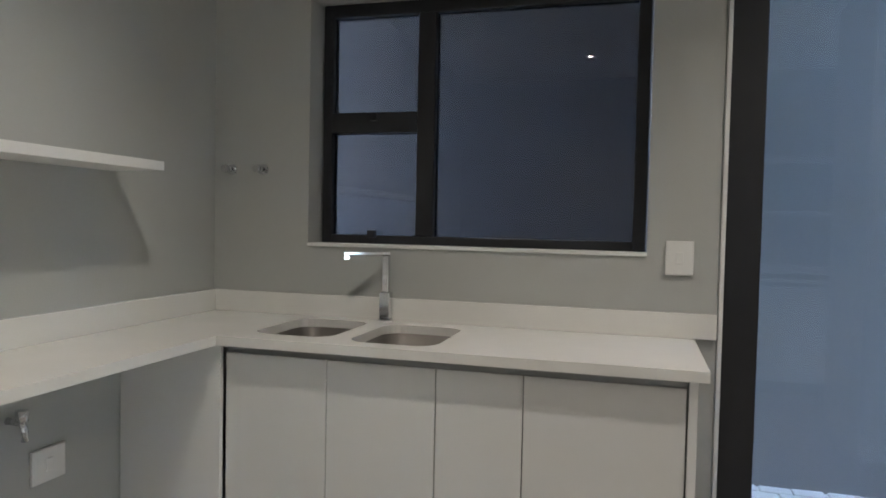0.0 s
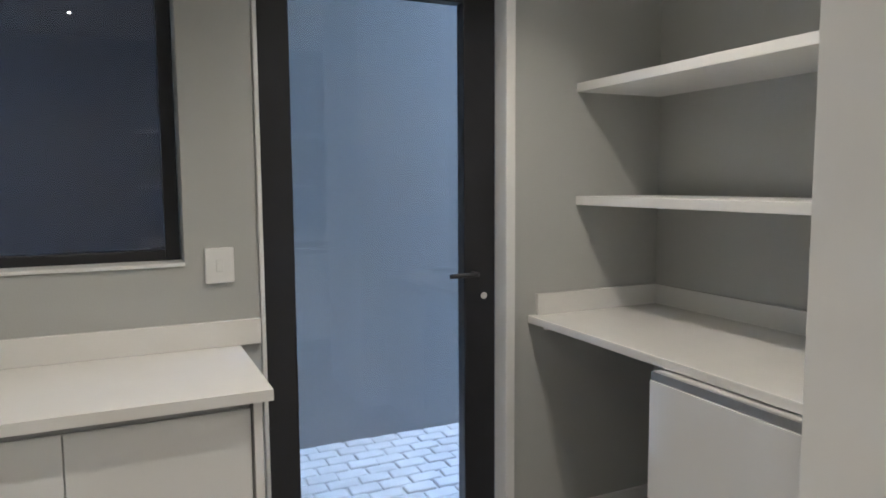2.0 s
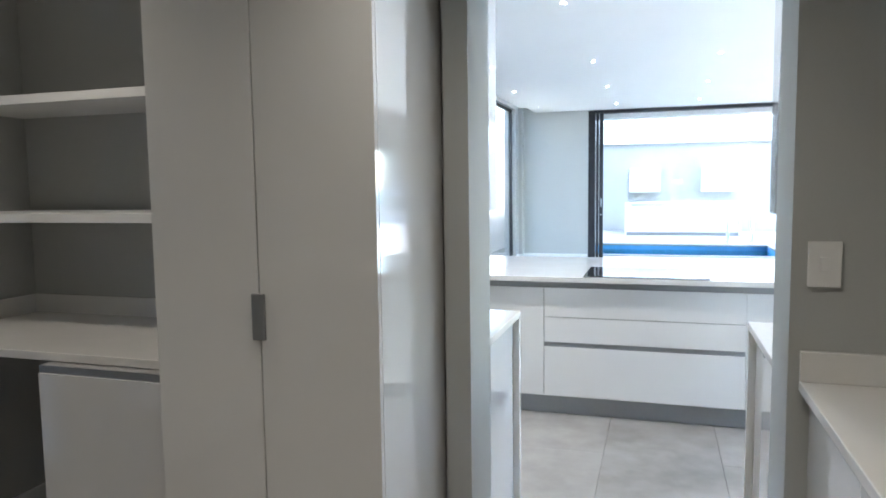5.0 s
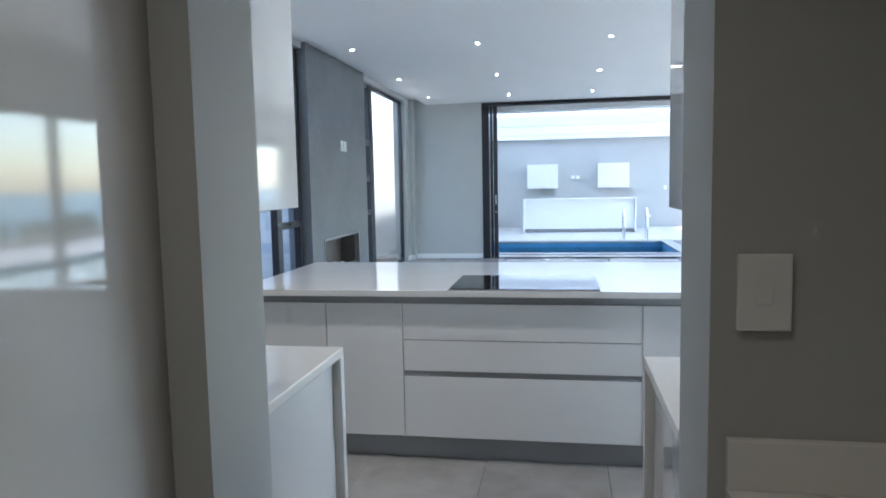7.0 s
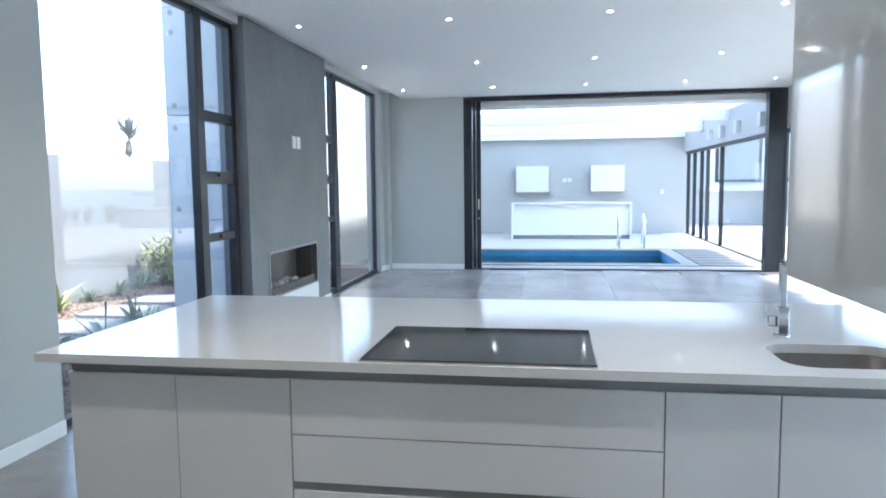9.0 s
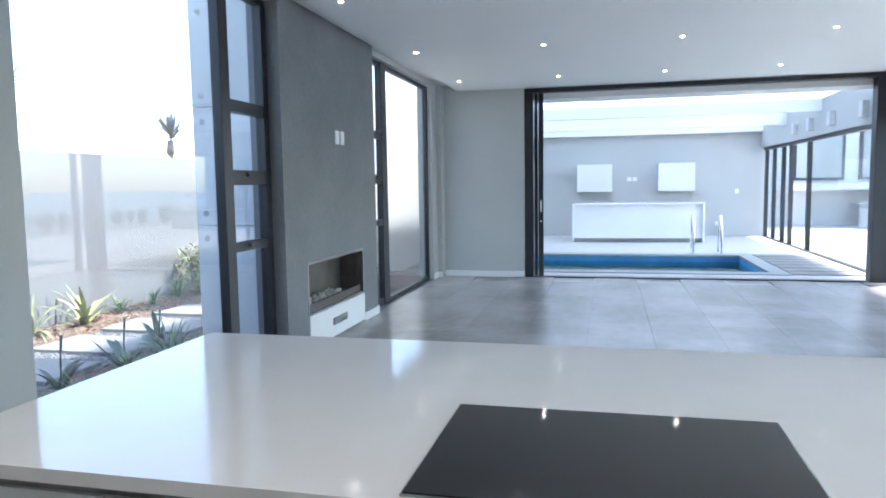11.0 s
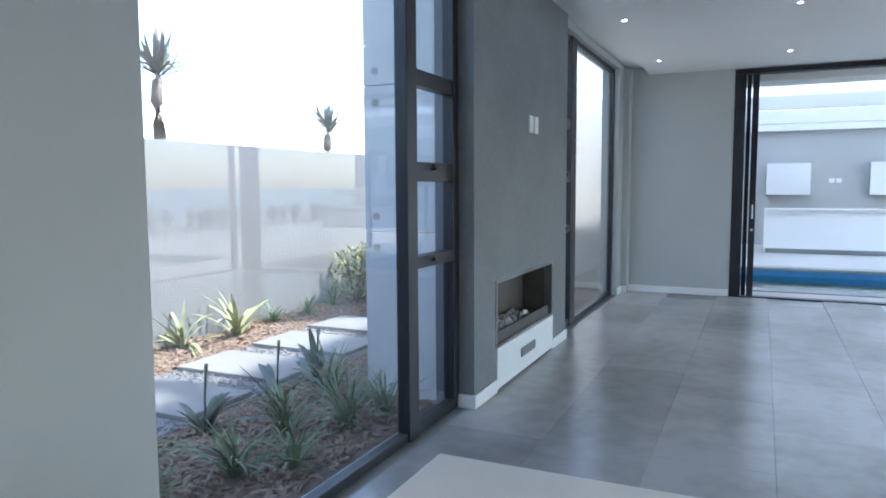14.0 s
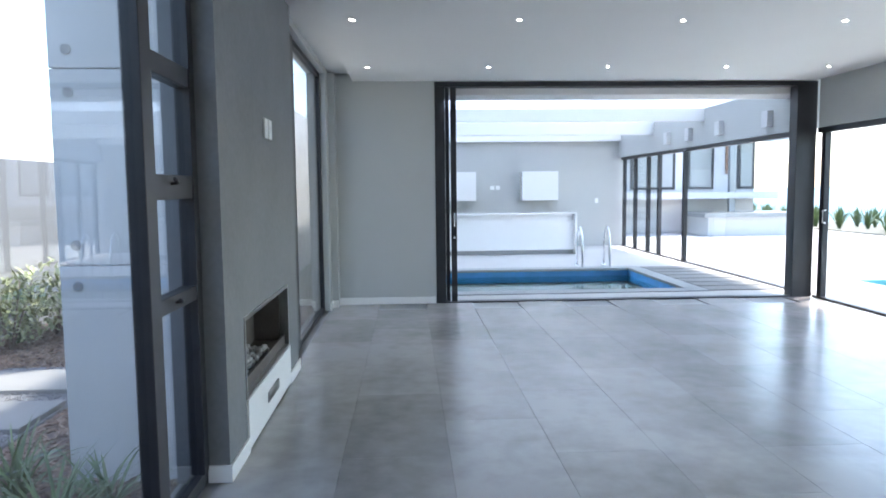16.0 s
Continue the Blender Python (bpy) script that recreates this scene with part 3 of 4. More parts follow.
def sink_bowl(x0, x1, y0, y1, r, ztop, depth):
    bm = bmesh.new()
    rings = []
    for inset, z in ((-0.012, ztop), (0.0, ztop - 0.004), (0.008, ztop - depth * 0.8), (0.03, ztop - depth), (0.12, ztop - depth - 0.004)):
        rr = max(0.02, r - inset * 0.3)
        rings.append([bm.verts.new((x, y, z)) for x, y in rounded_rect(x0 + inset, x1 - inset, y0 + inset, y1 - inset, rr)])
    for a, b in zip(rings, rings[1:]):
        for k in range(len(a)):
            bm.faces.new((a[k], a[(k + 1) % len(a)], b[(k + 1) % len(a)], b[k])).smooth = True
    bm.faces.new(rings[-1])
    return bm


CT, CB = 0.9, 0.87
S1, S2 = (-0.6, -0.32, 2.04, 2.42, 0.07), (-0.25, 0.035, 2.01, 2.4, 0.07)
top = thing("scullery_worktop", "white quartz L-shaped scullery worktop with upstand", "worktop", (-0.1, 2.2, CB))
part("slab", holed_top(XL, 0.8, 1.94, 2.5, CB, CT, [S1, S2]), QUARTZ, top)
part("slab", bx(XL, -0.655, 0.4, 1.94, CB, CT), QUARTZ, top)
part("upstand", bx(XL + 0.02, 0.868, 2.48, 2.498, CT, 0.985, bevel=0.002), QUARTZ, top)
part("upstand", bx(XL, XL + 0.02, 0.4, 2.498, CT, 0.985, bevel=0.002), QUARTZ, top)
snk = thing("double_sink", "steel double bowl undermount sink", "sink", (-0.28, 2.27, 0.7))
for s in (S1, S2):
    b = part("bowl", sink_bowl(*s, CB + 0.004, 0.17), SINK, snk)
    cx, cy = (s[0] + s[1]) / 2, (s[2] + s[3]) / 2
    part("drain", tube(bmesh.new(), [(cx, cy, 0.695), (cx, cy, 0.702)], 0.04, 20), CHROME, b)


def square_tap(x, y, z, rot, label, h=0.29):
    t = thing("mixer_tap", label, "tap", (x, y, z))
    part("base", tube(bmesh.new(), [(x, y, z), (x, y, z + 0.012)], 0.028, 20), CHROME, t)
    part("body", bx(x - 0.02, x + 0.02, y - 0.02, y + 0.02, z + 0.012, z + 0.11, bevel=0.004), CHROME, t)
    part("column", bx(x - 0.012, x + 0.012, y - 0.012, y + 0.012, z + 0.11, z + h, bevel=0.003), CHROME, t)
    sx, sy = math.cos(radians(rot)), math.sin(radians(rot))
    bm = bx(-0.012, 0.16, -0.012, 0.012, 0, 0.014, bevel=0.003)
    box(bm, 0.14, 0.16, -0.011, 0.011, -0.014, 0.0)
    bmesh.ops.transform(bm, matrix=pose(x, y, z + h, 0, 0, rot), verts=bm.verts)
    part("spout", bm, CHROME, t)
    bm = bx(-0.045, -0.02, -0.014, 0.014, 0.035, 0.075, bevel=0.004)
    box(bm, -0.06, -0.045, -0.006, 0.006, 0.05, 0.12, bevel=0.002)
    bmesh.ops.transform(bm, matrix=pose(x, y, z, 0, 0, rot + 70), verts=bm.verts)
    part("lever", bm, CHROME, t)
    return t


square_tap(-0.28, 2.45, CT, 215, "square chrome mixer tap behind the double sink", 0.245)


def base_unit(name, label, x0, x1, y0, y1, joints, face, zb=0.1, ztop=0.87, slot=True, hollow=False):
    """A run of lacquered doors; face is the side that the doors are on."""
    t = thing(name, label, "cabinet", ((x0 + x1) / 2, (y0 + y1) / 2, 0))
    dz = ztop - 0.03 if slot else ztop
    if face == "-y":
        part("carcass", bx(x0, x1, y0 + 0.06, y1, zb, 0.67 if hollow else ztop - 0.005), LACQUER, t)
        if hollow:
            part("front_rail", bx(x0, x1, y0 + 0.06, y0 + 0.075, 0.67, ztop - 0.005), LACQUER, t)
        part("plinth", bx(x0 + 0.01, x1 - 0.01, y0 + 0.1, y0 + 0.12, 0, zb), SLOT, t)
        if slot:
            part("finger_channel", bx(x0 + 0.002, x1 - 0.002, y0 + 0.045, y0 + 0.06, dz, ztop - 0.004), SLOT, t, "grey recessed finger channel")
        for a, b in zip(joints, joints[1:]):
            part("door", bx(a + 0.0015, b - 0.0015, y0 + 0.038, y0 + 0.058, zb + 0.01, dz, bevel=0.0015), LACQUER, t)
    elif face == "+y":
        part("carcass", bx(x0, x1, y0, y1 - 0.06, zb, ztop - 0.005), LACQUER, t)
        part("plinth", bx(x0 + 0.01, x1 - 0.01, y1 - 0.12, y1 - 0.1, 0, zb), SLOT, t)
        part("finger_channel", bx(x0 + 0.002, x1 - 0.002, y1 - 0.06, y1 - 0.045, dz, ztop - 0.004), SLOT, t, "grey recessed finger channel")
        for a, b in zip(joints, joints[1:]):
            part("door", bx(a + 0.0015, b - 0.0015, y1 - 0.058, y1 - 0.038, zb + 0.01, dz, bevel=0.0015), LACQUER, t)
    else:
        part("carcass", bx(x0 + 0.06, x1, y0, y1, zb, ztop - 0.005), LACQUER, t)
        part("plinth", bx(x0 + 0.1, x0 + 0.12, y0 + 0.01, y1 - 0.01, 0, zb), SLOT, t)
        if slot:
            part("finger_channel", bx(x0 + 0.045, x0 + 0.06, y0 + 0.002, y1 - 0.002, dz, ztop - 0.004), SLOT, t, "grey recessed finger channel")
        for a, b in zip(joints, joints[1:]):
            part("door", bx(x0 + 0.038, x0 + 0.058, a + 0.0015, b - 0.0015, zb + 0.01, dz, bevel=0.0015), LACQUER, t)
    return t


base_unit("sink_cabinet", "gloss white four-door sink cabinet", -0.653, 0.75, 1.955, 2.49, [-0.653, -0.3, 0.05, 0.31, 0.75], "-y", hollow=True)
e = thing("cabinet_gable", "white lacquered end panel of the sink cabinet", "panel", (0.75, 2.2, 0))
part("board", bx(0.752, 0.775, 1.965, 2.49, 0, 0.868, bevel=0.002), LACQUER, e)
e = thing("cabinet_gable", "white lacquered panel beside the open appliance space", "panel", (-0.8, 1.95, 0))
part("board", bx(XL + 0.005, -0.656, 1.965, 1.985, 0, 0.868, bevel=0.002), LACQUER, e)


def shelf(label, x0, x1, y0, y1, z0, z1, g):
    t = thing("wall_shelf", label, "shelf", ((x0 + x1) / 2, (y0 + y1) / 2, z0), g)
    part("board", bx(x0, x1, y0, y1, z0, z1, bevel=0.002), WHITE, t)
    return t


shelf("white floating shelf on the scullery side wall", XL, -0.84, 0.5, 1.93, 1.415, 1.445, "scullery shelves")
shelf("white floating shelf above the short counter", 2.14, XB, 1.152, 2.498, 1.335, 1.37, "scullery shelves")
shelf("white floating upper shelf above the short counter", 2.14, XB, 1.152, 2.498, 1.785, 1.82, "scullery shelves")
c2 = thing("short_worktop", "white quartz worktop with upstand beside the tall cupboard", "worktop", (2.25, 1.8, CB))
part("slab", bx(1.915, XB, 1.152, 2.498, CB, CT, bevel=0.003), QUARTZ, c2)
part("upstand", bx(1.95, XB - 0.02, 2.478, 2.498, CT, 0.985, bevel=0.002), QUARTZ, c2)
part("upstand", bx(XB - 0.02, XB - 0.001, 1.152, 2.498, CT, 0.985, bevel=0.002), QUARTZ, c2)
part("batten", bx(1.99, 2.5, 2.478, 2.498, CB - 0.035, CB - 0.001, bevel=0.002), WHITE, c2, "white support batten")
base_unit("short_cabinet", "gloss white single-door cabinet under the short worktop", 1.83, XB - 0.003, 1.153, 1.74, [1.154, 1.738], "-x")
tall = thing("tall_cupboard", "gloss white two-door tall pantry cupboard", "cupboard", (2.15, 0.77, 0))
part("body", bx(1.755, 2.308, 0.425, 1.126, 0.08, 2.575), LACQUER, tall)
part("plinth", bx(1.8, 1.82, 0.43, 1.12, 0, 0.08), SLOT, tall)
for a, b in ((0.425, 0.778), (0.782, 1.126)):
    dr = part("door", bx(1.733, 1.753, a, b, 0.09, 2.575, bevel=0.002), LACQUER, tall)
    yy = 0.772 if a < 0.5 else 0.788
    part("handle", bx(1.722, 1.733, yy - 0.012, yy + 0.012, 1.035, 1.165, bevel=0.003), SLOT, dr, "brushed steel tab handle")
c3 = thing("side_worktop", "white quartz worktop by the kitchen doorway", "worktop", (1.2, -0.95, CB))
part("slab", bx(0.6, 2.178, -1.248, -0.65, CB, CT, bevel=0.003), QUARTZ, c3)
part("upstand", bx(2.158, 2.178, -1.248, -0.65, CT, 0.985, bevel=0.002), QUARTZ, c3)
part("upstand", bx(0.6, 2.158, -1.248, -1.228, CT, 0.985, bevel=0.002), QUARTZ, c3)
base_unit("side_cabinet", "gloss white cabinets by the kitchen doorway", 0.6, 2.176, -1.245, -0.64, [0.6, 1.13, 1.65, 2.176], "+y")
plate("light_switch", "white light switch beside the scullery door", "switch", 0.7, 0.79, 2.487, 2.499, 1.11, 1.225, "y")
plate("light_switch", "white light switch beside the kitchen doorway", "switch", 2.168, 2.179, -0.745, -0.662, 1.165, 1.29, "-x")
for z in (1.39, 1.825):
    shelf("white floating shelf above the doorway worktop", 0.6, 2.178, -1.248, -0.9, z, z + 0.035, "scullery shelves")
plate("wall_socket", "white wall socket low in the appliance space", "socket", XL, XL + 0.012, 1.61, 1.73, 0.49, 0.59, "x")
for xx in (-0.96, -0.82):
    t = thing("stop_valve", "small chrome stop valve on the wall", "valve", (xx, 2.5, 1.46), "wall valves")
    part("stem", tube(bmesh.new(), [(xx, 2.499, 1.465), (xx, 2.45, 1.465)], 0.009), CHROME, t)
    part("flange", tube(bmesh.new(), [(xx, 2.499, 1.465), (xx, 2.493, 1.465)], 0.022, 16), CHROME, t)
    part("knob", tube(bmesh.new(), [(xx, 2.455, 1.465), (xx, 2.435, 1.465)], [0.016, 0.014], 10), CHROME, t)
t = thing("washing_tap", "chrome appliance tap under the worktop", "tap", (XL, 1.54, 0.69))
part("stem", tube(bmesh.new(), [(XL, 1.54, 0.7), (XL + 0.05, 1.54, 0.7), (XL + 0.06, 1.54, 0.68), (XL + 0.06, 1.54, 0.65)], 0.01), CHROME, t)
part("knob", tube(bmesh.new(), [(XL + 0.05, 1.54, 0.705), (XL + 0.05, 1.54, 0.735)], 0.017), CHROME, t)

SPACE.y = 0

# ---- kitchen furniture ----
KT, KB = 0.888, 0.858
IX0, IX1, IY0, IY1 = 4.31, 5.54, -1.85, 1.39
isl = thing("island_worktop", "glossy white quartz island worktop", "worktop", (4.9, -0.2, KB))
ISK = (4.41, 4.72, -1.42, -1.02, 0.09)
part("slab", holed_top(IX0, IX1, IY0, IY1, KB, KT, [ISK]), QUARTZ, isl)
cab = thing("kitchen_island", "gloss white kitchen island with doors and drawers", "kitchen island", (4.9, -0.2, 0))
part("carcass", bx(4.385, 5.2, -0.95, 1.3, 0.12, KB - 0.004), LACQUER, cab)
part("carcass", bx(4.385, 5.2, IY0 + 0.02, -0.95, 0.12, 0.67), LACQUER, cab)
part("front_rail", bx(4.385, 4.4, IY0 + 0.02, -0.95, 0.67, KB - 0.004), LACQUER, cab)
part("back_panel", bx(5.185, 5.2, IY0 + 0.02, -0.95, 0.67, KB - 0.004), LACQUER, cab)
part("plinth", bx(4.42, 5.15, IY0 + 0.05, 1.26, 0, 0.12), SLOT, cab, "brushed grey plinth")
part("finger_channel", bx(4.372, 4.384, IY0 + 0.02, 1.3, 0.815, KB - 0.003), SLOT, cab, "grey finger channel")
for b, a in ((1.305, 0.912), (0.912, 0.511), (-0.66, -0.985), (-0.985, -1.4), (-1.4, -1.83)):
    part("door", bx(4.36, 4.38, a + 0.002, b - 0.002, 0.13, 0.815, bevel=0.0015), LACQUER, cab)
for z0, z1 in ((0.632, 0.815), (0.472, 0.628), (0.13, 0.442)):
    part("drawer", bx(4.36, 4.38, -0.658, 0.509, z0, z1, bevel=0.0015), LACQUER, cab)
part("finger_channel", bx(4.368, 4.384, -0.658, 0.509, 0.442, 0.472), SLOT, cab, "grey finger channel")
hb = thing("induction_hob", "black glass induction hob set on the island", "hob", (4.56, -0.1, KT))
part("glass_top", bx(4.335, 4.845, -0.46, 0.268, KT + 0.0005, KT + 0.007, bevel=0.002), HOB, hb)
part("trim", bx(4.331, 4.849, -0.464, 0.272, KT + 0.0002, KT + 0.0045, bevel=0.0015), STEEL, hb, "thin steel edge trim")
ps2 = thing("prep_sink", "steel undermount prep sink in the island", "sink", (4.49, -1.22, 0.7))
part("bowl", sink_bowl(*ISK, KB + 0.004, 0.16), SINK, ps2)
square_tap(4.82, -1.12, KT, 190, "square chrome mixer tap at the island sink", 0.26)


def gloss_block(name, label, cat, x0, x1, y0, y1, z0, z1, face, joints):
    t = thing(name, label, cat, ((x0 + x1) / 2, (y0 + y1) / 2, z0))
    if face == "-y":
        part("body", bx(x0, x1, y0 + 0.022, y1, z0, z1, bevel=0.002), LACQUER, t)
        for a, b in zip(joints, joints[1:]):
            part("door", bx(a + 0.0015, b - 0.0015, y0, y0 + 0.02, z0, z1, bevel=0.0015), LACQUER, t)
    else:
        part("body", bx(x0, x1, y0, y1 - 0.022, z0, z1, bevel=0.002), LACQUER, t)
        for a, b in zip(joints, joints[1:]):
            part("door", bx(a + 0.0015, b - 0.0015, y1 - 0.02, y1, z0, z1, bevel=0.0015), LACQUER, t)
    return t


gloss_block("wall_cupboard", "gloss white wall cupboards reflecting the windows", "cupboard", 2.542, 2.96, 0.487, 1.028, 1.35, 2.6, "-y", [2.542, 2.96])
gloss_block("wall_cupboard", "gloss white wall cupboards opposite", "cupboard", 2.462, 3.1, -1.298, -0.59, 1.33, 2.6, "+y", [2.462, 3.1])
gloss_block("base_cupboard", "white base cupboards with waterfall end", "cabinet", 2.542, 3.1, 0.45, 1.028, 0.0, KB - 0.002, "-y", [2.542, 3.1])
gloss_block("base_cupboard", "white base cupboards by the doorway", "cabinet", 2.462, 3.065, -1.298, -0.55, 0.0, KB - 0.002, "+y", [2.462, 3.065])
t = thing("side_worktop", "white quartz worktop with waterfall end", "worktop", (2.8, 0.7, KB))
part("slab", bx(2.542, 3.133, 0.421, 1.028, KB, KT, bevel=0.003), QUARTZ, t)
part("waterfall_end", bx(3.103, 3.133, 0.421, 1.028, 0, KB, bevel=0.002), QUARTZ, t)
t = thing("side_worktop", "white quartz worktop with waterfall end", "worktop", (2.8, -0.9, KB))
part("slab", bx(2.462, 3.097, -1.298, -0.522, KB, KT, bevel=0.003), QUARTZ, t)
part("waterfall_end", bx(3.067, 3.097, -1.298, -0.522, 0, KB, bevel=0.002), QUARTZ, t)

# ---- garden side ----
GZ = -0.01
struct("ground", bx(-1500, 1500, -15.5, 1500, -0.6, -0.25), EARTH, "dry open ground")
struct("garden_bed", bx(4.0, 14.5, 2.72, 5.75, -0.26, GZ), MULCH, "bark mulch garden bed")
struct("boundary_wall", bx(2.0, 30, 5.72, 5.92, -0.25, 1.86), RENDERED, "grey rendered boundary wall")
struct("wall_outside_white", bx(10.9, 30, 3.9, 4.1, -0.25, 3.2), FACADE, "white rendered garden wall")
struct("gravel_path", bx(5.2, 10.85, 3.93, 4.95, GZ, GZ + 0.012), GRAVEL, "dark grey gravel path between pavers")
pv = struct("pavement_stepping", bx(5.2, 5.25, 3.93, 4.95, GZ, GZ + 0.02), GRAVEL, "pale concrete stepping pavers in gravel")
me = None
for k in range(6):
    x0 = 5.62 + k * 0.88
    if me is None:
        p = part("paver", bx(-0.3, 0.3, -0.49, 0.49, 0, 0.05, bevel=0.008), PAVER)
        me = p.data
    else:
        p = new("paver", me)
    p.parent = pv
    p.location = (x0 + 0.3, 4.44, GZ)
fin = thing("concrete_fin", "cast concrete fin wall with round tie holes", "", (8.5, 3.15, GZ), kind="structure")
bm = bmesh.new()
zs = [-0.1, 1.13, 2.11, 3.1, 3.4]
for a, b in zip(zs, zs[1:]):
    box(bm, 8.4, 8.66, 2.73, 3.28, a, b - 0.006, bevel=0.004)
part("lift", bm, CONCRETE, fin)
for z in (1.02, 1.23, 1.99, 2.2, 2.87, 3.05):
    bm = tube(bmesh.new(), [(8.402, 3.19, z), (8.394, 3.19, z)], 0.026, 16)
    part("tie_hole", bm, GROUT, fin, "dark round tie hole")
GRAVEL2 = material("loose_gravel", (0.2, 0.2, 0.21), 0.9, vary=0.5, scale=25, fine=90, bump=0.2)


def scatter(name, label, mat, n, region, size, seed, z, skip=None):
    r = random.Random(seed)
    vs, fs = [], []
    base = [Vector(v) for v in ((-1, -1, 0), (1, -0.8, 0), (0.8, 1, 0), (-0.9, 0.8, 0), (-0.7, -0.7, 1), (0.8, -0.6, 0.9), (0.6, 0.8, 1), (-0.7, 0.6, 0.9))]
    quads = ((0, 1, 5, 4), (1, 2, 6, 5), (2, 3, 7, 6), (3, 0, 4, 7), (4, 5, 6, 7))
    for _ in range(n):
        x, y = r.uniform(region[0], region[1]), r.uniform(region[2], region[3])
        if skip and skip(x, y):
            continue
        m = pose(x, y, z + r.uniform(-0.004, 0.01), r.uniform(-25, 25), r.uniform(-25, 25), r.uniform(0, 360)) @ Matrix.Diagonal((r.uniform(*size[0]), r.uniform(*size[1]), r.uniform(*size[2]), 1))
        o = len(vs)
        vs += [m @ v for v in base]
        fs += [tuple(o + i for i in q) for q in quads]
    me = bpy.data.meshes.new(name)
    me.from_pydata(vs, [], fs)
    me.materials.append(mat)
    return tagged(new(name, me), label, "ground cover", "", "stuff")


def in_path(x, y):
    return 3.9 < y < 4.97 and x < 10.8


scatter("bark_chips", "loose brown bark chips over the garden bed", CHIP, 16000, (5.6, 12.5, 2.76, 5.7), ((0.015, 0.06), (0.008, 0.02), (0.004, 0.012)), 1, GZ, in_path)
scatter("gravel_stones", "loose dark grey gravel stones", GRAVEL2, 5000, (5.3, 10.8, 3.94, 4.94), ((0.006, 0.016), (0.006, 0.014), (0.004, 0.012)), 2, GZ + 0.012, lambda x, y: ((x - 5.62) % 0.88) < 0.6)


def leaf_strip(bm, root, az, length, width, lean, droop, n=6):
    """A folded, arching leaf that tapers to a point."""
    az = radians(az)
    d = Vector((math.cos(az), math.sin(az), 0))
    s = Vector((-d.y, d.x, 0))
    p, ang = Vector(root), radians(90 - lean)
    rows = []
    for k in range(n + 1):
        u = k / n
        wdt = width * (0.55 + 0.9 * u) * (1 - u) ** 0.6 if u < 1 else 0
        up = Vector((0, 0, 1))
        rows.append((bm.verts.new(p - s * wdt / 2 + up * wdt * 0.18), bm.verts.new(p.copy()), bm.verts.new(p + s * wdt / 2 + up * wdt * 0.18)))
        p = p + (d * math.cos(ang) + up * math.sin(ang)) * (length / n)
        ang -= radians(droop) / n
    for a, b in zip(rows, rows[1:]):
        for i in (0, 1):
            f = bm.faces.new((a[i], a[i + 1], b[i + 1], b[i]))
            f.smooth = True


def strap_plant(name, label, x, y, z, n, length, width, mat, seed, lean=(5, 55), droop=(20, 90), g="bed plants", stalk=False):
    r = random.Random(seed)
    t = thing(name, label, "plant", (x, y, z), g)
    bm = bmesh.new()
    for k in range(n):
        leaf_strip(bm, (x + r.uniform(-0.03, 0.03), y + r.uniform(-0.03, 0.03), z - 0.01), r.uniform(0, 360), length * r.uniform(0.6, 1.1), width * r.uniform(0.7, 1.2), r.uniform(*lean), r.uniform(*droop))
    part("leaves", bm, mat, t)
    if stalk:
        part("flower_stalk", tube(bmesh.new(), [(x, y, z), (x + 0.01, y, z + length * 0.6), (x + 0.03, y, z + length * 1.0)], [0.007, 0.007, 0.012], 6), DARKLEAF, t, "dark flower stalk")
    return t


def broad_shrub(label, x, y, z, r0, h, n, mat, seed):
    r = random.Random(seed)
    t = thing("shrub", label, "shrub", (x, y, z), "bed plants")
    bm = bmesh.new()
    for k in range(7):
        a = r.uniform(0, 6.28)
        tube(bm, [(x, y, z), (x + 0.4 * r0 * math.cos(a), y + 0.4 * r0 * math.sin(a), z + h * 0.5), (x + 0.7 * r0 * math.cos(a), y + 0.7 * r0 * math.sin(a), z + h * 0.9)], [0.012, 0.008, 0.004], 5)
    part("stems", bm, BARK, t)
    bm = bmesh.new()
    for k in range(n):
        a, q, u = r.uniform(0, 6.28), r0 * math.sqrt(r.random()), r.random()
        zz = z + h * (0.15 + 0.85 * u) * (1 - 0.35 * (q / r0) ** 2)
        leaf_strip(bm, (x + q * math.cos(a), y + q * math.sin(a), zz), r.uniform(0, 360), r.uniform(0.07, 0.13), r.uniform(0.03, 0.055), r.uniform(20, 90), r.uniform(0, 60), 3)
    part("foliage", bm, mat, t)
    return t


near = "dark green arching strap-leaf plant in bark mulch"
for i, (x, y, n, L) in enumerate(((7.49, 3.3, 60, 0.36), (7.73, 3.02, 60, 0.4), (8.2, 3.45, 50, 0.36), (6.9, 3.15, 55, 0.36), (8.05, 2.95, 45, 0.34), (6.4, 3.3, 55, 0.35), (7.1, 2.95, 45, 0.3))):
    strap_plant("strap_plant", near, x, y, GZ, n, L * 1.2, 0.022, LEAF, 20 + i, (3, 50), (25, 95))
for i, (x, y) in enumerate(((7.29, 3.72), (7.96, 3.72), (8.42, 3.72), (6.55, 3.7))):
    strap_plant("broad_plant", "dark broad-leaved plant with a tall stalk by the path", x, y, GZ, 9, 0.42, 0.1, DARKLEAF, 40 + i, (15, 60), (10, 60), stalk=True)
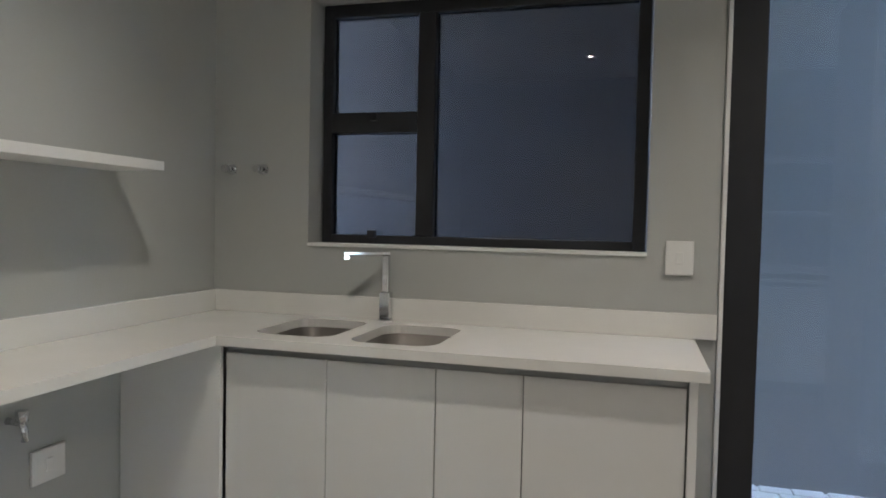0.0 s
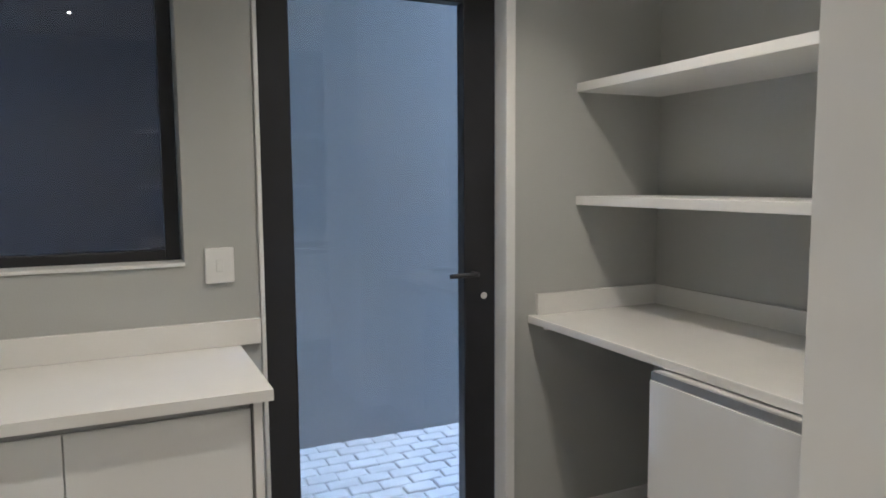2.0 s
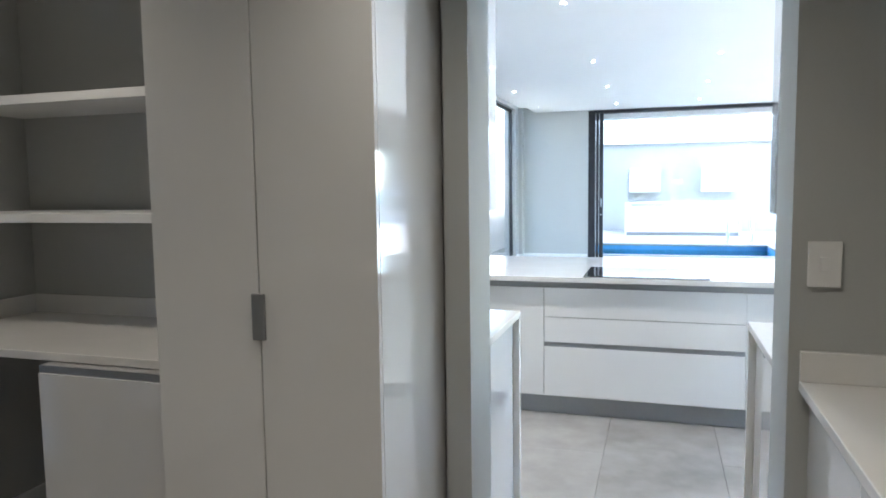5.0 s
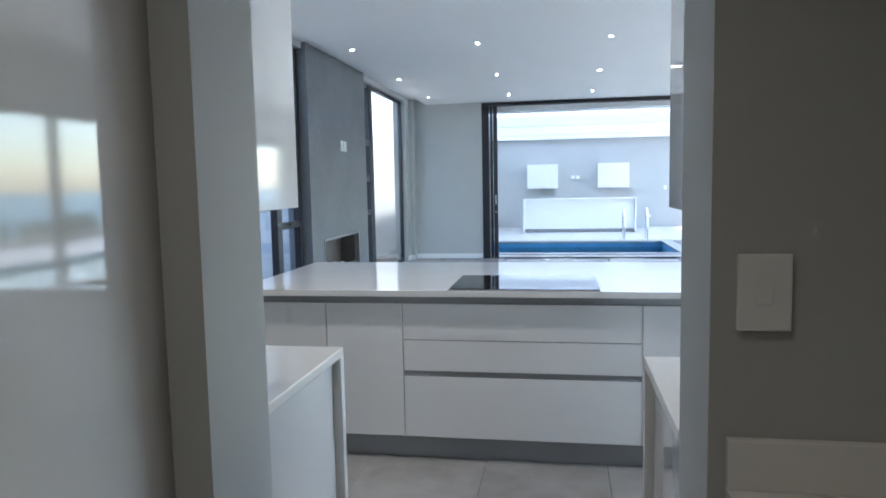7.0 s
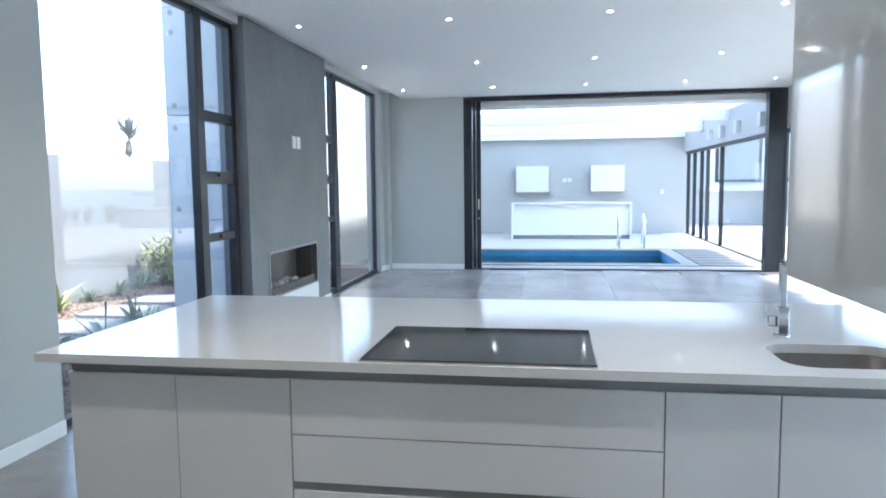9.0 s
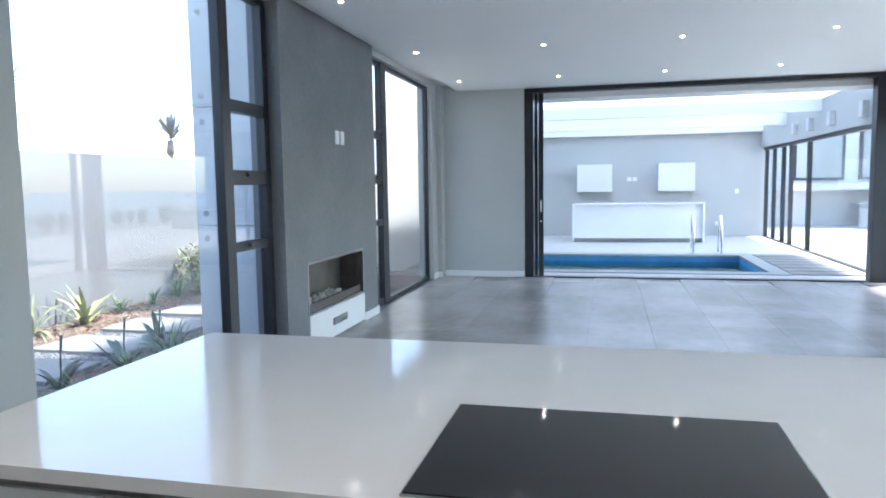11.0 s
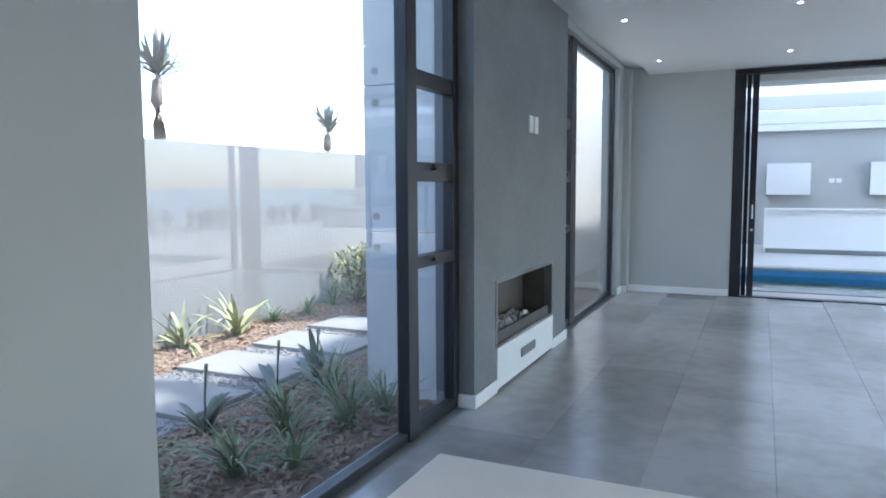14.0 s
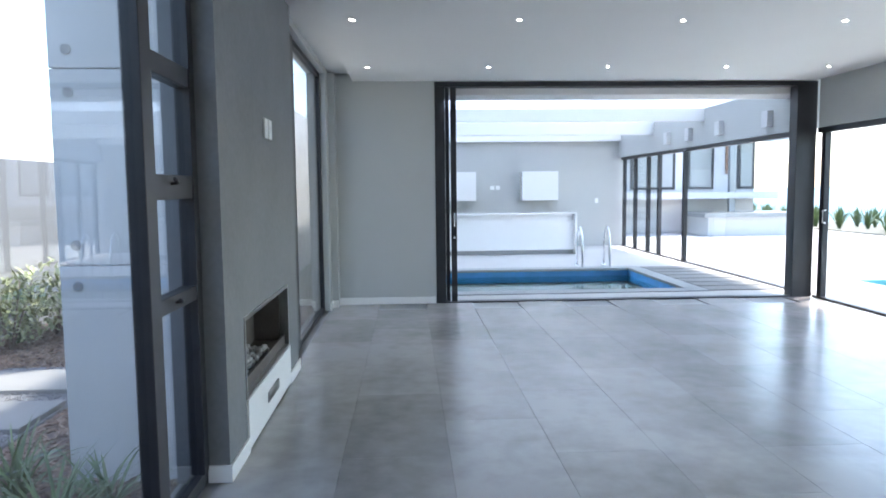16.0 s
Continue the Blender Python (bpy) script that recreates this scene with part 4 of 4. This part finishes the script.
for i, (x, y, s) in enumerate(((9.5, 5.4, 1.1), (10.2, 5.5, 0.8), (10.7, 5.45, 0.8), (11.3, 5.5, 1.0), (8.9, 5.5, 1.0), (8.3, 5.4, 0.8), (11.9, 5.45, 1.1), (7.6, 5.45, 1.0), (6.9, 5.45, 0.9))):
    big = i in (0, 4, 7)
    strap_plant("agapanthus", "pale yellow-green strap plant against the boundary wall" if big else "green grassy plant against the boundary wall", x, y, GZ, 22 if big else 60, 0.5 * s if big else 0.34 * s, 0.06 if big else 0.02, PALELEAF if big else LEAF, 60 + i, (5, 60), (20, 80))
broad_shrub("bright green leafy shrub at the end of the garden bed", 12.35, 5.3, GZ, 0.55, 0.8, 900, PALELEAF, 5)
broad_shrub("light green flowering shrub by the boundary wall", 11.6, 5.35, GZ, 0.3, 0.75, 350, PALELEAF, 6)
broad_shrub("low green shrub outside the garden window", 12.6, 3.4, GZ, 0.4, 0.36, 350, LEAF, 7)


def tree_aloe(x, y, zc, cr, seed, label):
    r = random.Random(seed)
    t = thing("tree_aloe", label, "tree", (x, y, -0.25), "tree aloes")
    pts = [(x + 0.03 * math.sin(k), y, -0.25 + (zc + 0.1) * k / 12) for k in range(13)]
    part("trunk", tube(bmesh.new(), pts, [0.1 - 0.004 * k + 0.012 * (k % 2) for k in range(13)], 10), BARK, t)
    bm = bmesh.new()
    for k in range(60):
        z = zc - r.uniform(0.02, 0.75)
        leaf_strip(bm, (x, y, z), r.uniform(0, 360), cr * r.uniform(0.16, 0.3), 0.045, r.uniform(120, 165), 20, 3)
    part("dry_skirt", bm, BARK, t, "dry grey leaf skirt")
    bm = bmesh.new()
    for k in range(46):
        leaf_strip(bm, (x, y, zc - r.uniform(0, 0.12)), k * 137.5, cr * r.uniform(0.75, 1.1), 0.075, r.uniform(8, 85), r.uniform(-60, 10), 6)
    part("crown", bm, ALOE, t, "grey-green spiky leaf rosette")
    return t


tree_aloe(10.15, 7.0, 2.78, 0.5, 11, "tall tree aloe with a spiky rosette behind the wall")
tree_aloe(13.65, 7.1, 2.4, 0.42, 12, "smaller tree aloe behind the boundary wall")

# ---- scullery courtyard ----
SPACE.y = 0.1
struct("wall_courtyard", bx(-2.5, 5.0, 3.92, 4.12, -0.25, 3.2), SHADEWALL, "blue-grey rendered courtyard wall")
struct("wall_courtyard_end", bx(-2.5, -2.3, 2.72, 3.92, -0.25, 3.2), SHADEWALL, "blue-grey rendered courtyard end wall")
# unseen slab, added to cut the skylight on the courtyard wall
struct("courtyard_shade_slab", bx(-2.5, 2.6, 2.75, 4.12, 3.2, 3.3), FACADE, "unseen slab added over part of the courtyard to shade it")
cy = struct("pavement_courtyard", bx(-2.3, 4.0, 2.72, 3.92, -0.25, -0.0635), COBBLE, "pale cobbled courtyard paving")
me = None
rr = random.Random(3)
for j in range(12):
    for i in range(14):
        x, y = 0.75 + i * 0.162 + (0.08 if j % 2 else 0), 2.79 + j * 0.098
        if me is None:
            p = part("cobble", bx(-0.076, 0.076, -0.044, 0.044, -0.02, 0.022, bevel=0.008), COBBLE)
            me = p.data
        else:
            p = new("cobble", me)
        p.parent = cy
        p.matrix_basis = pose(x + rr.uniform(-0.004, 0.004), y, -0.075 + rr.uniform(0, 0.006), 0, 0, rr.uniform(-3, 3))

SPACE.y = 0

# ---- terrace and sea ----
tr = struct("terrace", bmesh.new(), TERRACE, "pale sunlit terrace paving")
bm = bmesh.new()
for a in ((-2, 60, -5.6, -4.07, -0.25, -0.02), (-2, 7.5, -12.5, -5.6, -0.25, -0.02), (15.5, 60, -12.5, -5.6, -0.25, -0.02), (7.5, 15.5, -12.5, -9.2, -0.25, -0.02)):
    box(bm, *a)
bm.to_mesh(tr.data)
bm.free()
op = thing("outdoor_pool", "turquoise outdoor swimming pool in the terrace", "pool", (11.5, -7.4, -0.2), kind="structure")
bm = bmesh.new()
for a in ((7.5, 15.5, -9.2, -5.6, -1.4, -1.35), (7.5, 7.55, -9.2, -5.6, -1.35, -0.03), (15.45, 15.5, -9.2, -5.6, -1.35, -0.03), (7.55, 15.45, -9.2, -9.15, -1.35, -0.03), (7.55, 15.45, -5.65, -5.6, -1.35, -0.03)):
    box(bm, *a)
part("basin", bm, OUTPOOL, op)
part("water", bx(7.55, 15.45, -9.15, -5.65, -0.12, -0.11), WATER, op, "clear water").visible_shadow = False
pool_ladder(15.4, -6.6, -7.2, -0.02, "chrome handrails at the outdoor pool edge", "pool rails")
struct("garden_strip", bx(-6, 60, -15.5, -12.5, -0.26, 0.02), EARTH, "planted strip along the terrace edge")
r = random.Random(9)
first = strap_plant("coastal_plant", "spiky green coastal plant along the terrace edge", 0, 0, 0, 34, 0.75, 0.09, LEAF, 90, (2, 35), (0, 40), g="terrace edge plants")
first.matrix_basis = pose(2.0, -13.0, 0.02)
for k in range(110):
    copy_thing(first, pose(2.0 + k * 0.42 + r.uniform(-0.15, 0.15), -13.0 - r.uniform(0, 1.8), 0.02, 0, 0, r.uniform(0, 360)))
struct("sea", bx(-4000, 4000, -4500, -15.5, -12.2, -12), SEA, "calm turquoise sea reaching the horizon")
nb = thing("neighbour_house", "white two-storey neighbouring house with brown cladding", "house", (31, -10, -0.25))
part("wall", bx(27.5, 36, -10.0, -5.2, -0.3, 6.0), FACADE, nb)
part("roof", bx(27.0, 36.5, -10.9, -4.8, 6.0, 6.25), FRAME, nb, "dark flat roof")
part("cladding", bx(27.42, 27.5, -9.3, -9.0, 1.9, 6.0), BRICKISH, nb, "brown timber cladding strip")
part("balcony", bx(26.5, 27.5, -10.3, -5.2, 1.1, 1.3), FACADE, nb, "white balcony slab")
part("eave", bx(26.6, 28.5, -11.0, -9.6, 3.0, 3.12), SLOT, nb, "grey projecting eave")
part("post", bx(26.6, 26.75, -8.95, -8.75, -0.3, 3.4), SLOT, nb)
low = part("outbuilding", bx(25.5, 27.0, -10.2, -7.6, -0.3, 0.55), FACADE, nb, "low white outbuilding")
part("roof_edge", bx(25.3, 27.1, -10.4, -7.4, 0.55, 0.68), SLOT, low, "dark roof edge")
for y0, y1, z0, z1 in ((-8.6, -7.7, 1.4, 5.4), (-9.98, -9.4, 1.4, 5.4), (-7.3, -5.8, 1.4, 5.4)):
    ww = part("window", bx(27.44, 27.5, y0, y1, z0, z1), FRAME, nb)
    part("pane", bx(27.42, 27.44, y0 + 0.1, y1 - 0.1, z0 + 0.08, z1 - 0.08), SLOT, ww, "pale reflecting glass")

# ---- floor tiles ----
me = None
count = 0
for xs, xe, ys, ye in ((2.0, 13.86, -3.8, 2.5), (-1.0, 2.0, -1.15, 2.6)):
    nx, ny = int((xe - xs) / 1.2) + 1, int((ye - ys) / 0.6) + 1
    for i in range(nx):
        for j in range(ny):
            x0, y0 = xs + i * 1.2 - (0.6 if j % 2 else 0), ye - (j + 1) * 0.6
            x1, y1 = min(x0 + 1.1985, xe), y0 + 0.5985
            x0, y0 = max(x0, xs), max(y0, ys - 0.05)
            if x1 - x0 < 0.05 or y1 - y0 < 0.05:
                continue
            full = x1 - x0 > 1.19 and y1 - y0 > 0.59
            if full and me is not None:
                p = new("tile", me)
            else:
                hx, hy = (x1 - x0) / 2, (y1 - y0) / 2
                p = part("tile", bx(-hx, hx, -hy, hy, -0.011, 0.0, bevel=0.0007), TILE)
                if full:
                    me = p.data
            p.parent = floor
            p.location = ((x0 + x1) / 2, (y0 + y1) / 2, 0)
